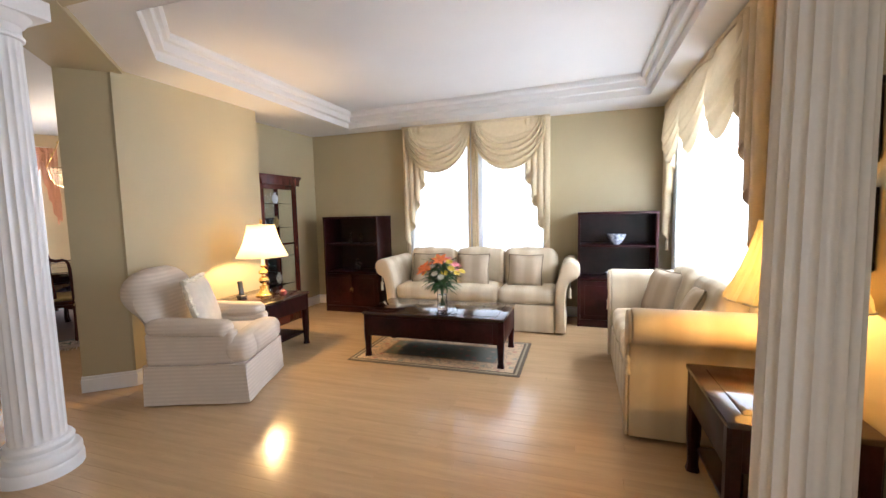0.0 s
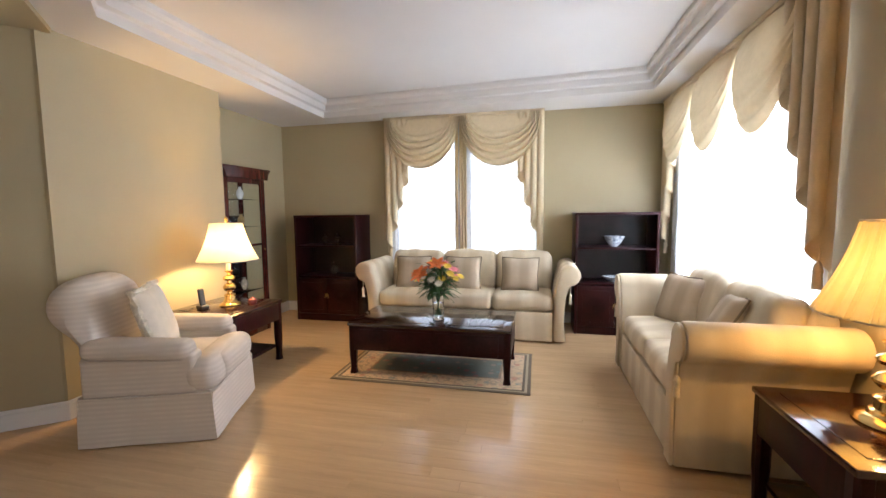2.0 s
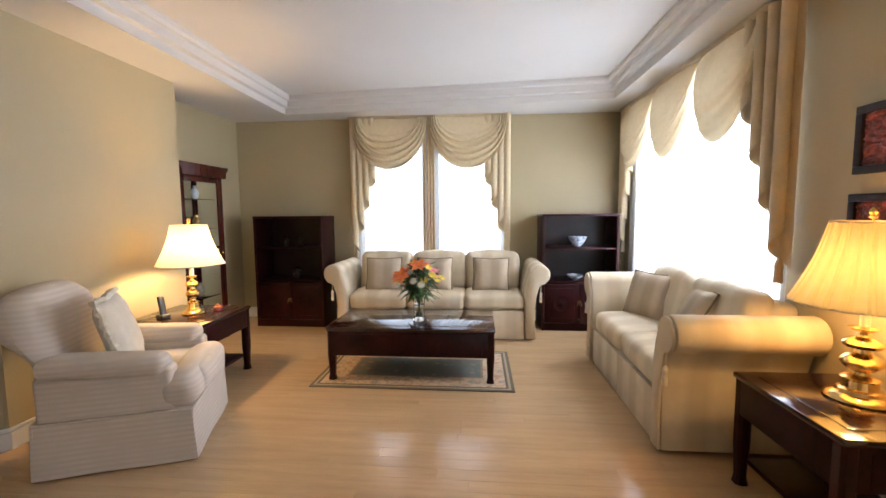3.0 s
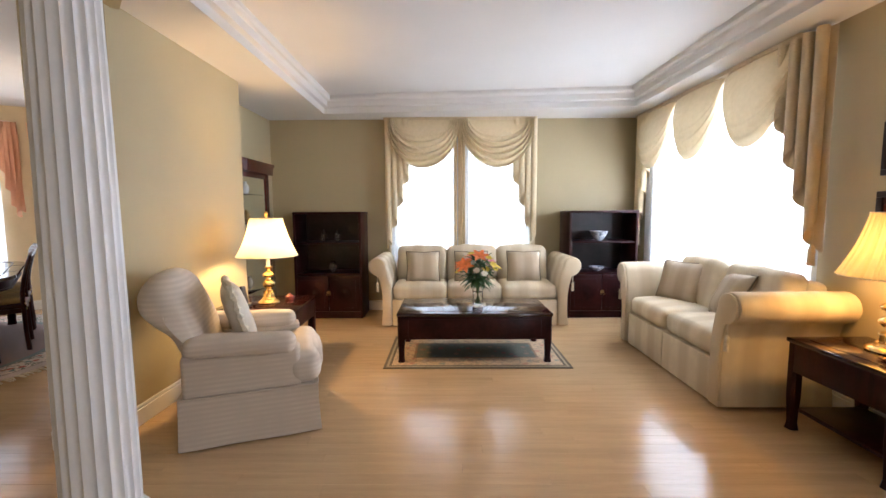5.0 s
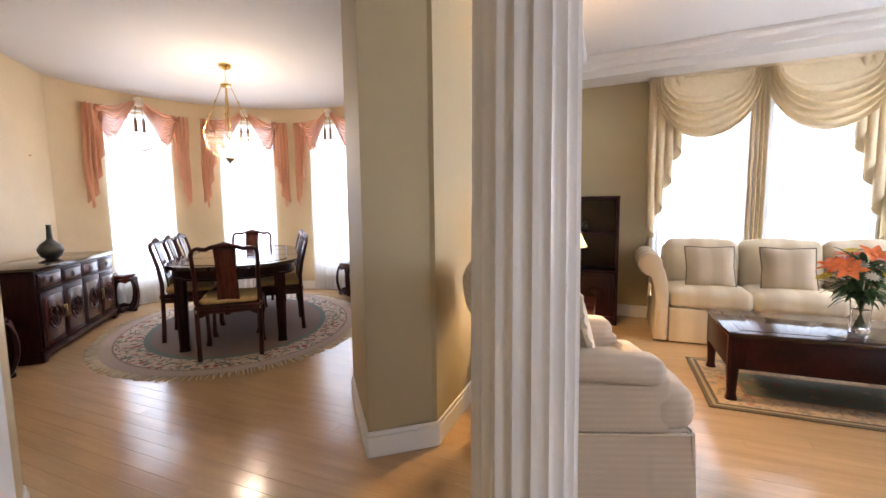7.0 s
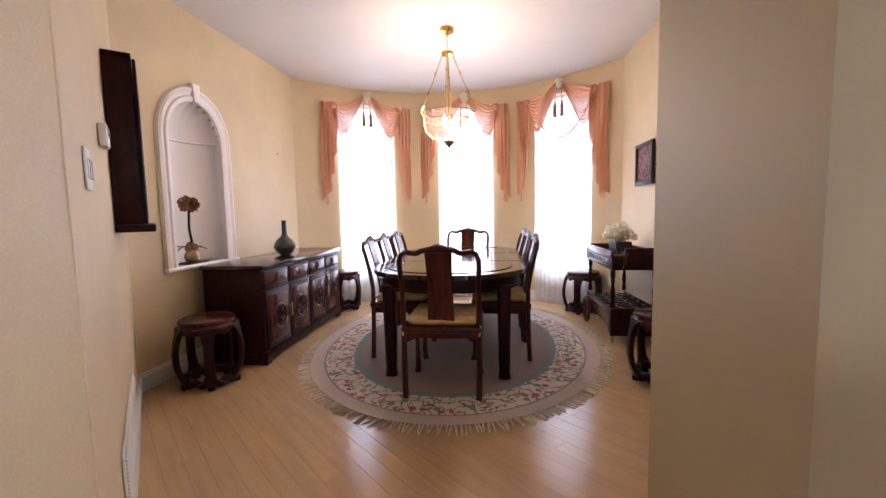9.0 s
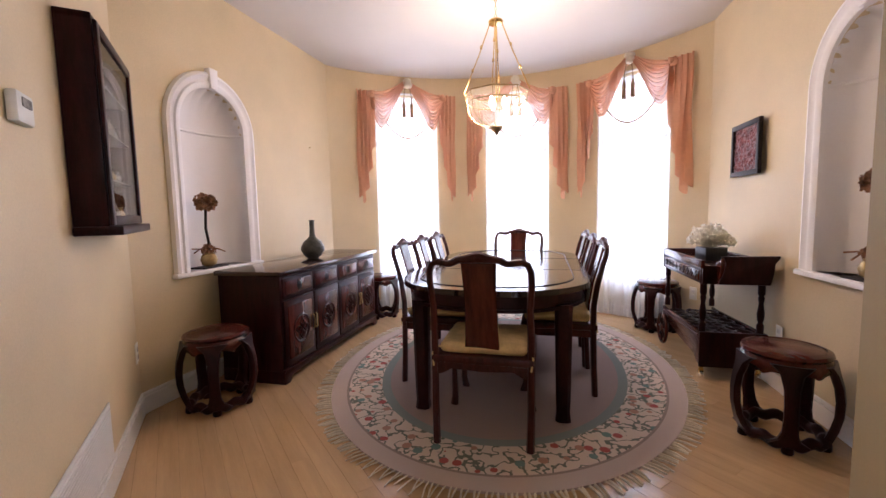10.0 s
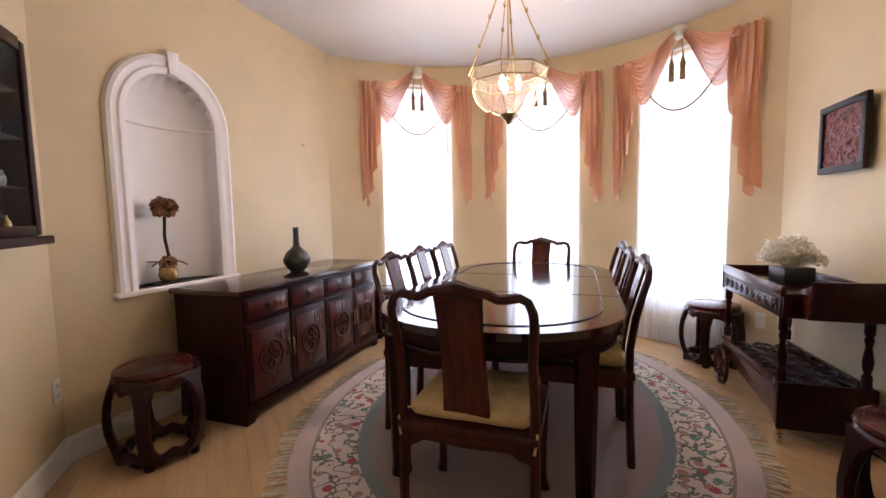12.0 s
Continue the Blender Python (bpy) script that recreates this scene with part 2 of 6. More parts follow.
def rug_material(name, half_x, half_y, rounded, rings):
    """A woven rug: rings of colour from the edge inwards by the distance to the border, with a floral speckle."""
    mat = material(name, (0.5, 0.4, 0.3), 0.95, grain=260, bump=0.5, spec=0.1)
    n, l = mat.node_tree.nodes, mat.node_tree.links
    b = n["Principled BSDF"]
    tc, sep = n.new("ShaderNodeTexCoord"), n.new("ShaderNodeSeparateXYZ")
    l.new(tc.outputs["Object"], sep.inputs[0])

    def op(kind, a, c=None):
        m = n.new("ShaderNodeMath")
        m.operation = kind
        for i, v in enumerate((a, c)):
            if isinstance(v, (int, float)):
                m.inputs[i].default_value = v
            elif v is not None:
                l.new(v, m.inputs[i])
        return m.outputs[0]

    ax, ay = op("ABSOLUTE", sep.outputs[0]), op("ABSOLUTE", sep.outputs[1])
    if rounded:
        qx, qy = op("DIVIDE", ax, half_x), op("DIVIDE", ay, half_y)
        r = op("SQRT", op("ADD", op("MULTIPLY", qx, qx), op("MULTIPLY", qy, qy)))
        length = op("SQRT", op("ADD", op("MULTIPLY", ax, ax), op("MULTIPLY", ay, ay)))
        dist = op("SUBTRACT", op("DIVIDE", length, op("MAXIMUM", r, 0.01)), length)
    else:
        dist = op("MINIMUM", op("SUBTRACT", half_x, ax), op("SUBTRACT", half_y, ay))
    vor, noi = n.new("ShaderNodeTexVoronoi"), n.new("ShaderNodeTexNoise")
    vor.inputs["Scale"].default_value, noi.inputs["Scale"].default_value = 12, 13
    noi.inputs["Detail"].default_value = 2
    l.new(tc.outputs["Object"], vor.inputs["Vector"])
    l.new(tc.outputs["Object"], noi.inputs["Vector"])
    flower = op("LESS_THAN", vor.outputs["Distance"], 0.30)
    wob = op("ABSOLUTE", op("SUBTRACT", noi.outputs["Fac"], 0.5))
    vine = op("LESS_THAN", wob, 0.032)
    tint = n.new("ShaderNodeValToRGB")
    sepc = n.new("ShaderNodeSeparateColor")
    l.new(vor.outputs["Color"], sepc.inputs[0])
    l.new(sepc.outputs[0], tint.inputs[0])
    tint.color_ramp.interpolation = "CONSTANT"
    tint.color_ramp.elements[0].color = (0.40, 0.11, 0.10, 1)
    tint.color_ramp.elements[1].position, tint.color_ramp.elements[1].color = 0.35, (0.17, 0.25, 0.23, 1)
    e = tint.color_ramp.elements.new(0.65)
    e.color = (0.42, 0.24, 0.18, 1)
    last = None
    for start, color, pattern in rings:
        mix = n.new("ShaderNodeMix")
        mix.data_type = "RGBA"
        here = n.new("ShaderNodeRGB")
        here.outputs[0].default_value = (*color, 1)
        src = here.outputs[0]
        if pattern:
            m1, m2 = n.new("ShaderNodeMix"), n.new("ShaderNodeMix")
            m1.data_type = m2.data_type = "RGBA"
            l.new(op("MULTIPLY", vine, pattern), m1.inputs["Factor"])
            l.new(src, m1.inputs["A"])
            m1.inputs["B"].default_value = (0.17, 0.18, 0.15, 1)
            l.new(op("MULTIPLY", flower, pattern), m2.inputs["Factor"])
            l.new(m1.outputs["Result"], m2.inputs["A"])
            l.new(tint.outputs[0], m2.inputs["B"])
            src = m2.outputs["Result"]
        if last is None:
            last = src
            continue
        l.new(op("GREATER_THAN", dist, start), mix.inputs["Factor"])
        l.new(last, mix.inputs["A"])
        l.new(src, mix.inputs["B"])
        last = mix.outputs["Result"]
    l.new(last, b.inputs["Base Color"])
    return mat


OVAL_RUG = rug_material("oval_floral_rug", 1.21, 1.56, True, [(0, (0.50, 0.40, 0.35), 0), (0.10, (0.30, 0.24, 0.21), 0), (0.115, (0.64, 0.53, 0.44), 1.0),
                                                           (0.34, (0.23, 0.26, 0.24), 0), (0.40, (0.32, 0.24, 0.22), 0)])
LIVING_RUG = rug_material("small_bordered_rug", 0.805, 0.455, False, [(0, (0.16, 0.125, 0.085), 0), (0.025, (0.36, 0.29, 0.19), 0), (0.045, (0.15, 0.12, 0.085), 0),
                                                                    (0.065, (0.56, 0.40, 0.25), 0.45), (0.24, (0.30, 0.20, 0.13), 0.3), (0.26, (0.16, 0.16, 0.13), 0.4)])

# ------------------------------------------------------------------ shapes


def thing(name, m, label, category, group="", kind=""):
    ob = new(name)
    ob.empty_display_size = 0.1
    ob.matrix_world = m
    return tagged(ob, label, category, group, kind)


def part(name, bm, mat, parent=None, label="", smooth=35):
    me = bpy.data.meshes.new(name)
    bmesh.ops.recalc_face_normals(bm, faces=bm.faces)
    bm.to_mesh(me)
    bm.free()
    me.materials.append(mat)
    if smooth:
        me.shade_smooth()
        me.set_sharp_from_angle(angle=radians(smooth))
    ob = new(name, me)
    ob.parent = parent
    return tagged(ob, label)


def structure(name, bm, mat, label="", smooth=30):
    return tagged(part(name, bm, mat, None, label, smooth), kind="structure")


def again(ob, m, parent):
    """Another part on the same mesh."""
    o = new(ob.name.split(".")[0], ob.data)
    o.parent = parent
    o.matrix_basis = m
    if "label" in ob:
        o["label"] = ob["label"]
    return o


def merge(bm, tmp, m=None):
    if m is not None:
        tmp.transform(m)
    me = bpy.data.meshes.new("tmp")
    tmp.to_mesh(me)
    tmp.free()
    bm.from_mesh(me)
    bpy.data.meshes.remove(me)
    return bm


def box(x0, x1, y0, y1, z0, z1, bevel=0.004, bm=None, seg=2, m=None):
    t = bmesh.new()
    bmesh.ops.create_cube(t, size=1, matrix=Matrix.Translation(((x0 + x1) / 2, (y0 + y1) / 2, (z0 + z1) / 2)) @ Matrix.Diagonal((abs(x1 - x0), abs(y1 - y0), abs(z1 - z0), 1)))
    if bevel:
        bmesh.ops.bevel(t, geom=t.edges[:], offset=min(bevel, 0.45 * min(abs(x1 - x0), abs(y1 - y0), abs(z1 - z0))), segments=seg, affect="EDGES", profile=0.5)
    return merge(bm or bmesh.new(), t, m)


def lathe(profile, seg=24, bm=None, m=None, cap=True):
    """A turned solid from (radius, height) pairs, from below upwards."""
    t = bmesh.new()
    rings = [[t.verts.new((r * math.cos(2 * math.pi * i / seg), r * math.sin(2 * math.pi * i / seg), z)) for i in range(seg)] for r, z in profile]
    for a, b in zip(rings, rings[1:]):
        for i in range(seg):
            t.faces.new((a[i], a[(i + 1) % seg], b[(i + 1) % seg], b[i]))
    if cap:
        t.faces.new(rings[0][::-1])
        t.faces.new(rings[-1])
    return merge(bm or bmesh.new(), t, m)


def tube(points, radius, seg=8, bm=None, m=None, closed=False, flat=1.0):
    """A rod along points; radius is a number or a function of 0..1."""
    pts = [Vector(p) for p in points]
    t = bmesh.new()
    rings = []
    n = len(pts)
    side = None
    for i, p in enumerate(pts):
        a = pts[(i - 1) % n] if closed else pts[max(0, i - 1)]
        b = pts[(i + 1) % n] if closed else pts[min(n - 1, i + 1)]
        d = (b - a).normalized()
        if side is None:
            side = d.orthogonal().normalized()
        side = (side - d * side.dot(d)).normalized()
        up = d.cross(side)
        r = radius(i / max(1, n - 1)) if callable(radius) else radius
        rings.append([t.verts.new(p + side * (r * math.cos(2 * math.pi * k / seg)) + up * (r * flat * math.sin(2 * math.pi * k / seg))) for k in range(seg)])
    for i in range(n if closed else n - 1):
        a, b = rings[i], rings[(i + 1) % n]
        for k in range(seg):
            t.faces.new((a[k], a[(k + 1) % seg], b[(k + 1) % seg], b[k]))
    if not closed:
        t.faces.new(rings[0][::-1])
        t.faces.new(rings[-1])
    return merge(bm or bmesh.new(), t, m)


def bar(points, w, d, bm=None, m=None, bevel=0.0, up=(0, 1, 0)):
    """A rod of rectangular section along points: w across, d along up. w and d may be functions of 0..1."""
    pts = [Vector(p) for p in points]
    up = Vector(up).normalized()
    t = bmesh.new()
    rings = []
    for i, p in enumerate(pts):
        k = i / (len(pts) - 1)
        ww, dd = (w(k) if callable(w) else w), (d(k) if callable(d) else d)
        dr = (pts[min(len(pts) - 1, i + 1)] - pts[max(0, i - 1)]).normalized()
        s = dr.cross(up).normalized()
        c = 0.22 * min(ww, dd)
        ring = []
        for a, b in ((-1, -1), (1, -1), (1, 1), (-1, 1)):
            e1, e2 = (a * (ww / 2 - c), b * dd / 2), (a * ww / 2, b * (dd / 2 - c))
            for e in ((e2, e1) if a * b > 0 else (e1, e2)):
                ring.append(t.verts.new(p + s * e[0] + up * e[1]))
        rings.append(ring)
    for a, b in zip(rings, rings[1:]):
        for k in range(8):
            t.faces.new((a[k], a[(k + 1) % 8], b[(k + 1) % 8], b[k]))
    t.faces.new(rings[0][::-1])
    t.faces.new(rings[-1])
    return merge(bm or bmesh.new(), t, m)


def prism(outline, y0, y1, bm=None, m=None, bevel=0.0):
    """An outline in x, z pulled along y."""
    t = bmesh.new()
    a = [t.verts.new((x, y0, z)) for x, z in outline]
    b = [t.verts.new((x, y1, z)) for x, z in outline]
    t.faces.new(a)
    t.faces.new(b[::-1])
    for i in range(len(a)):
        j = (i + 1) % len(a)
        t.faces.new((a[j], a[i], b[i], b[j]))
    if bevel:
        bmesh.ops.recalc_face_normals(t, faces=t.faces)
        edges = [e for e in t.edges if len(e.link_faces) == 2 and e.calc_face_angle(0) > 0.6]
        bmesh.ops.bevel(t, geom=edges, offset=bevel, segments=2, affect="EDGES", profile=0.5)
    return merge(bm or bmesh.new(), t, m)


def slab(outline, z0, z1, bm=None, m=None, bevel=0.0):
    """An outline in x, y pulled upwards."""
    return prism([(x, y) for x, y in outline], 0, 1, bm, (m or Matrix()) @ Matrix(((1, 0, 0, 0), (0, 0, 1, 0), (0, z1 - z0, 0, z0), (0, 0, 0, 1))), bevel)


def sheet(f, nu, nv, bm=None, m=None, thick=0.0):
    """A surface f(u, v) over 0..1."""
    t = bmesh.new()
    g = [[t.verts.new(f(i / nu, j / nv)) for j in range(nv + 1)] for i in range(nu + 1)]
    for i in range(nu):
        for j in range(nv):
            t.faces.new((g[i][j], g[i + 1][j], g[i + 1][j + 1], g[i][j + 1]))
    if thick:
        bmesh.ops.recalc_face_normals(t, faces=t.faces)
        bmesh.ops.solidify(t, geom=t.faces[:], thickness=thick)
    return merge(bm or bmesh.new(), t, m)


def pad(sx, sy, sz, r, crown=0.0, rough=0.0, bm=None, m=None, n=8, sag=0.0):
    """A padded block: rounded edges, a swollen top and faint creases; centred on its middle."""
    def axis(h):
        rr = min(r, h * 0.98)
        q = [h - rr * (1 - math.cos(a)) for a in (0, 0.45, 0.9, 1.25)] + [h - rr]
        inner = [-(h - rr) + 2 * (h - rr) * i / n for i in range(1, n)]
        return sorted({round(v, 5) for v in q + [-v for v in q] + inner})
    hx, hy, hz = sx / 2, sy / 2, sz / 2
    ax = [axis(h) for h in (hx, hy, hz)]
    t = bmesh.new()
    seen = {}
    seed = random.random() * 50

    def vert(p):
        key = tuple(round(c, 4) for c in p)
        if key not in seen:
            inner = Vector(max(-(h - min(r, h * 0.98)), min(h - min(r, h * 0.98), c)) for c, h in zip(p, (hx, hy, hz)))
            d = Vector(p) - inner
            q = inner + (d.normalized() * min(r, hx, hy, hz) if d.length > 1e-6 else d)
            k = max(0, 1 - (q.x / hx) ** 2) * max(0, 1 - (q.y / hy) ** 2)
            q.z += crown * k * (1 if q.z > 0 else -0.4)
            kz = max(0, 1 - (q.z / hz) ** 2)
            q.x += (1 if q.x > 0 else -1) * crown * 0.35 * kz * abs(q.x / hx) * max(0, 1 - (q.y / hy) ** 2)
            q.y += (1 if q.y > 0 else -1) * crown * 0.35 * kz * abs(q.y / hy) * max(0, 1 - (q.x / hx) ** 2)
            if rough:
                v = noise.noise_vector(q * 5 + Vector((seed, 0, 0))) * rough + noise.noise_vector(q * 14 + Vector((0, seed, 0))) * rough * 0.35
                q += v
            seen[key] = t.verts.new(q)
        return seen[key]
    for a in range(3):
        b, c = (a + 1) % 3, (a + 2) % 3
        for s in (-1, 1):
            for i in range(len(ax[b]) - 1):
                for j in range(len(ax[c]) - 1):
                    vs = []
                    for ii, jj in ((i, j), (i + 1, j), (i + 1, j + 1), (i, j + 1)):
                        p = [0, 0, 0]
                        p[a], p[b], p[c] = s * (hx, hy, hz)[a], ax[b][ii], ax[c][jj]
                        vs.append(vert(p))
                    if len(set(vs)) == 4:
                        t.faces.new(vs)
    return merge(bm or bmesh.new(), t, m)


def knife_pillow(w, h, d, bm=None, m=None, rough=0.006, n=14):
    """A scatter pillow standing in x, z with pinched corners."""
    seed = random.random() * 50

    def side(s):
        def f(u, v):
            a, b = 2 * u - 1, 2 * v - 1
            k = ((1 - a ** 4) * (1 - b ** 4)) ** 0.6
            pinch = 1 - 0.07 * (1 - abs(a)) * abs(b) ** 2
            pinch2 = 1 - 0.07 * (1 - abs(b)) * abs(a) ** 2
            p = Vector((a * w / 2 * pinch2, s * d / 2 * k, b * h / 2 * pinch))
            return p + noise.noise_vector(p * 7 + Vector((seed, s, 0))) * rough * k
        return f
    t = sheet(side(-1), n, n)
    sheet(side(1), n, n, t)
    bmesh.ops.remove_doubles(t, verts=t.verts, dist=0.0005)
    return merge(bm or bmesh.new(), t, m)

# ------------------------------------------------------------------ setting
DIN = pose(-6.46, 3.79, 0, 0, 0, 43)      # the dining room's own frame: x across, y towards the bow
LOW, HIGH = 2.54, 2.76


def dw(x, y):
    p = DIN @ Vector((x, y, 0))
    return (p.x, p.y)


def wall_run(name, pts, z0, z1, mat, thick=0.14, label=""):
    """An upright wall along points of the plan; its thickness lies to the right of the way walked."""
    t = bmesh.new()
    n = len(pts)
    P = [Vector((*p, 0)) for p in pts]
    off = []
    for i in range(n):
        d1 = (P[i] - P[max(0, i - 1)]).normalized() if i else (P[1] - P[0]).normalized()
        d2 = (P[min(n - 1, i + 1)] - P[i]).normalized() if i < n - 1 else d1
        nn = (Vector((d1.y, -d1.x, 0)) + Vector((d2.y, -d2.x, 0))).normalized()
        off.append(P[i] + nn * thick / max(0.4, nn.dot(Vector((d1.y, -d1.x, 0)))))
    lo = [t.verts.new((p.x, p.y, z0)) for p in P]
    hi = [t.verts.new((p.x, p.y, z1)) for p in P]
    lo2 = [t.verts.new((p.x, p.y, z0)) for p in off]
    hi2 = [t.verts.new((p.x, p.y, z1)) for p in off]
    for i in range(n - 1):
        for q in ((lo[i], lo[i + 1], hi[i + 1], hi[i]), (lo2[i + 1], lo2[i], hi2[i], hi2[i + 1]), (hi[i], hi[i + 1], hi2[i + 1], hi2[i]), (lo[i + 1], lo[i], lo2[i], lo2[i + 1])):
            t.faces.new(q)
    for i in (0, n - 1):
        t.faces.new((lo[i], hi[i], hi2[i], lo2[i]))
    return structure(name, t, mat, label)


def holed_wall(name, p, q, z1, holes, mat, thick=0.16, label=""):
    """A straight wall from p to q (its room side to the left of the way walked) with rectangular openings (from, to, sill, head) along it."""
    a, b = Vector((*p, 0)), Vector((*q, 0))
    L = (b - a).length
    d = (b - a).normalized()
    m = Matrix(((d.x, d.y, 0, a.x), (d.y, -d.x, 0, a.y), (0, 0, 1, 0), (0, 0, 0, 1)))
    t = bmesh.new()
    xs = [0]
    for h in holes:
        box(xs[-1], h[0], 0, thick, 0, z1, 0, t)
        if h[2] > 0:
            box(h[0], h[1], 0, thick, 0, h[2], 0, t)
        if h[3] < z1:
            box(h[0], h[1], 0, thick, h[3], z1, 0, t)
        xs.append(h[1])
    box(xs[-1], L, 0, thick, 0, z1, 0, t)
    t.transform(m)
    return structure(name, t, mat, label), m


# living room walls (inside faces: x = -3.87 / -3.48, x = 1.02, y = 5.47)
back_wall, back_m = holed_wall("wall_north", (1.18, 5.47), (-4.10, 5.47), 2.9, [(1.60, 2.47, 0.62, 2.42), (2.60, 3.43, 0.62, 2.42)], KHAKI, label="khaki painted wall with two tall windows")
side_wall, side_m = holed_wall("wall_east", (1.02, -0.2), (1.02, 5.47), 2.9, [(3.02, 5.24, 0.62, 2.42)], KHAKI, label="khaki painted wall with a broad window")
left_wall = structure("wall_west", slab([(-3.48, 3.87), (-3.48, 2.345), (-3.505, 2.34), (-3.755, 2.12), (-4.24, 2.70), (-4.272, 4.05), (-4.272, 4.2), (-3.87, 4.2), (-3.87, 3.87)], 0, 2.9), KHAKI, "khaki painted wall ending in a slanted pier")
wall_run("wall_alcove", [(-3.87, 3.86), (-3.87, 5.6)], 0, 2.9, KHAKI, -0.20)

# dining room walls
A0, A1 = (-2.0, -1.31), (-1.95, 0.98)
B0, B1 = (1.78, -1.30), (1.75, 0.98)
BOW = (-0.10, -0.30, 2.25)


def arch_wall(name, p, q, at, half, sill, spring, z1, mat, thick=0.5):
    """A wall from p to q with a round-headed opening centred at `at` metres along it; room side to the left of the way walked."""
    a, b = Vector((*p, 0)), Vector((*q, 0))
    L, d = (b - a).length, (b - a).normalized()
    m = Matrix(((d.x, d.y, 0, a.x), (d.y, -d.x, 0, a.y), (0, 0, 1, 0), (0, 0, 0, 1)))
    t = bmesh.new()
    box(0, at - half, 0, thick, 0, z1, 0, t)
    box(at + half, L, 0, thick, 0, z1, 0, t)
    box(at - half, at + half, 0, thick, 0, sill, 0, t)
    N = 16
    for i in range(N):
        w0, w1 = math.pi * i / N, math.pi * (i + 1) / N
        x0, x1 = at - half * math.cos(w0), at - half * math.cos(w1)
        prism([(x0, spring + half * math.sin(w0)), (x1, spring + half * math.sin(w1)), (x1, z1), (x0, z1)], 0, thick, t)
    bmesh.ops.remove_doubles(t, verts=t.verts, dist=0.0005)
    t.transform(m)
    return structure(name, t, mat, "cream painted wall with an arched niche", 0), m


left_din, left_niche_m = arch_wall("wall_dining_left", dw(*A1), dw(*A0), 1.61, 0.30, 0.80, 1.78, 2.9, CREAM)
right_din, right_niche_m = arch_wall("wall_dining_right", dw(*B0), dw(*B1), 0.48, 0.30, 0.80, 1.78, 2.9, CREAM)
hall_line = [(-4.83, 1.265), dw(*A0)]
wall_run("wall_dining_entry", hall_line, 0, 2.9, CREAM, -0.14, "cream painted wall beside the dining room entry")


def bow_point(deg, r=BOW[2]):
    return (BOW[0] + r * math.sin(radians(deg)), BOW[1] + r * math.cos(radians(deg)))


WIN_ANGLES, WIN_HALF = (-31.7, 2.8, 36.3), 9.3
t = bmesh.new()


def bow_piece(a0, a1, z0, z1):
    n = max(1, round((a1 - a0) / 3))
    cols = []
    for i in range(n + 1):
        w = a0 + (a1 - a0) * i / n
        p, q = bow_point(w), bow_point(w, BOW[2] + 0.15)
        cols.append([t.verts.new((*c, z)) for c, z in ((p, z0), (p, z1), (q, z1), (q, z0))])
    for a, b in zip(cols, cols[1:]):
        for k in range(4):
            t.faces.new((a[k], b[k], b[(k + 1) % 4], a[(k + 1) % 4]))
    t.faces.new(cols[0])
    t.faces.new(cols[-1][::-1])


edge = -55.4
for w in WIN_ANGLES:
    bow_piece(edge, w - WIN_HALF, 0, 2.9)
    bow_piece(w - WIN_HALF, w + WIN_HALF, 0, 0.35)
    bow_piece(w - WIN_HALF, w + WIN_HALF, 2.50, 2.9)
    edge = w + WIN_HALF
bow_piece(edge, 55.4, 0, 2.9)
bmesh.ops.remove_doubles(t, verts=t.verts, dist=0.0005)
t.transform(DIN)
structure("wall_bow", t, CREAM, "curved cream wall with three tall windows")

# hall around and behind the camera
holed_wall("wall_hall_south", (-4.56, -1.6), (1.18, -1.6), 2.9, [], CREAM, label="plain cream hall wall")
# This entrance is unseen and assumed; side light on the columns suggests it.
holed_wall("wall_hall_east", (1.02, -1.6), (1.02, -0.2), 2.9, [(0.15, 1.30, 0.0, 2.2)], CREAM, label="cream hall wall with an unseen daylight opening")
wall_run("wall_hall_west", [(-4.44, -1.6), (-4.44, 0.93), (-4.50, 1.10), (-4.83, 1.262)], 0, 2.9, CREAM, -0.12)

# ceilings
cb = bmesh.new()
slab([(-4.6, -1.76), (1.2, -1.76), (1.2, 1.30), (-2.8, 1.30), (-3.6, 2.2), (-4.2, 2.7), (-4.2, 6.6), (-9.4, 6.6), (-9.4, 1.0), (-4.6, 1.0)], HIGH, HIGH + 0.1, cb)
structure("ceiling_hall", cb, WHITE, "white painted ceiling")
TRAY = [(-3.02, 2.37), (-2.42, 1.79), (0.05, 1.79), (0.66, 2.37), (0.67, 4.85), (-3.05, 5.14)]
lb = bmesh.new()
OUT = [(-3.96, 2.36), (-2.35, 1.22), (0.0, 1.22), (1.03, 2.36), (1.03, 5.48), (-3.96, 5.48)]
slab([(0.0, 1.22), (1.03, 1.22), (1.03, 2.36)], LOW, LOW + 0.05, lb)
for i in range(6):
    j = (i + 1) % 6
    slab([OUT[i], OUT[j], TRAY[j], TRAY[i]], LOW, LOW + 0.05, lb)
ring0 = None
mid = Vector((-1.22, 3.4))
prof = [(0, LOW), (0, LOW + 0.066), (0.006, LOW + 0.072), (0.05, LOW + 0.076), (0.052, LOW + 0.082), (0.052, LOW + 0.135), (0.06, LOW + 0.142), (0.085, LOW + 0.146), (0.10, LOW + 0.165), (0.10, LOW + 0.20)]
sgn = [(1, 0.41), (0.41, 1), (-0.41, 1), (-1, 0.41), (-1, -1), (1, -1)]
for d, z in prof:
    ring = [lb.verts.new((x + sx * (d + 0.003), y + sy * (d + 0.003), z - 0.002)) for (x, y), (sx, sy) in zip(TRAY, sgn)]
    if ring0:
        for i in range(6):
            lb.faces.new((ring0[i], ring0[(i + 1) % 6], ring[(i + 1) % 6], ring[i]))
    ring0 = ring
lb.faces.new(ring0)
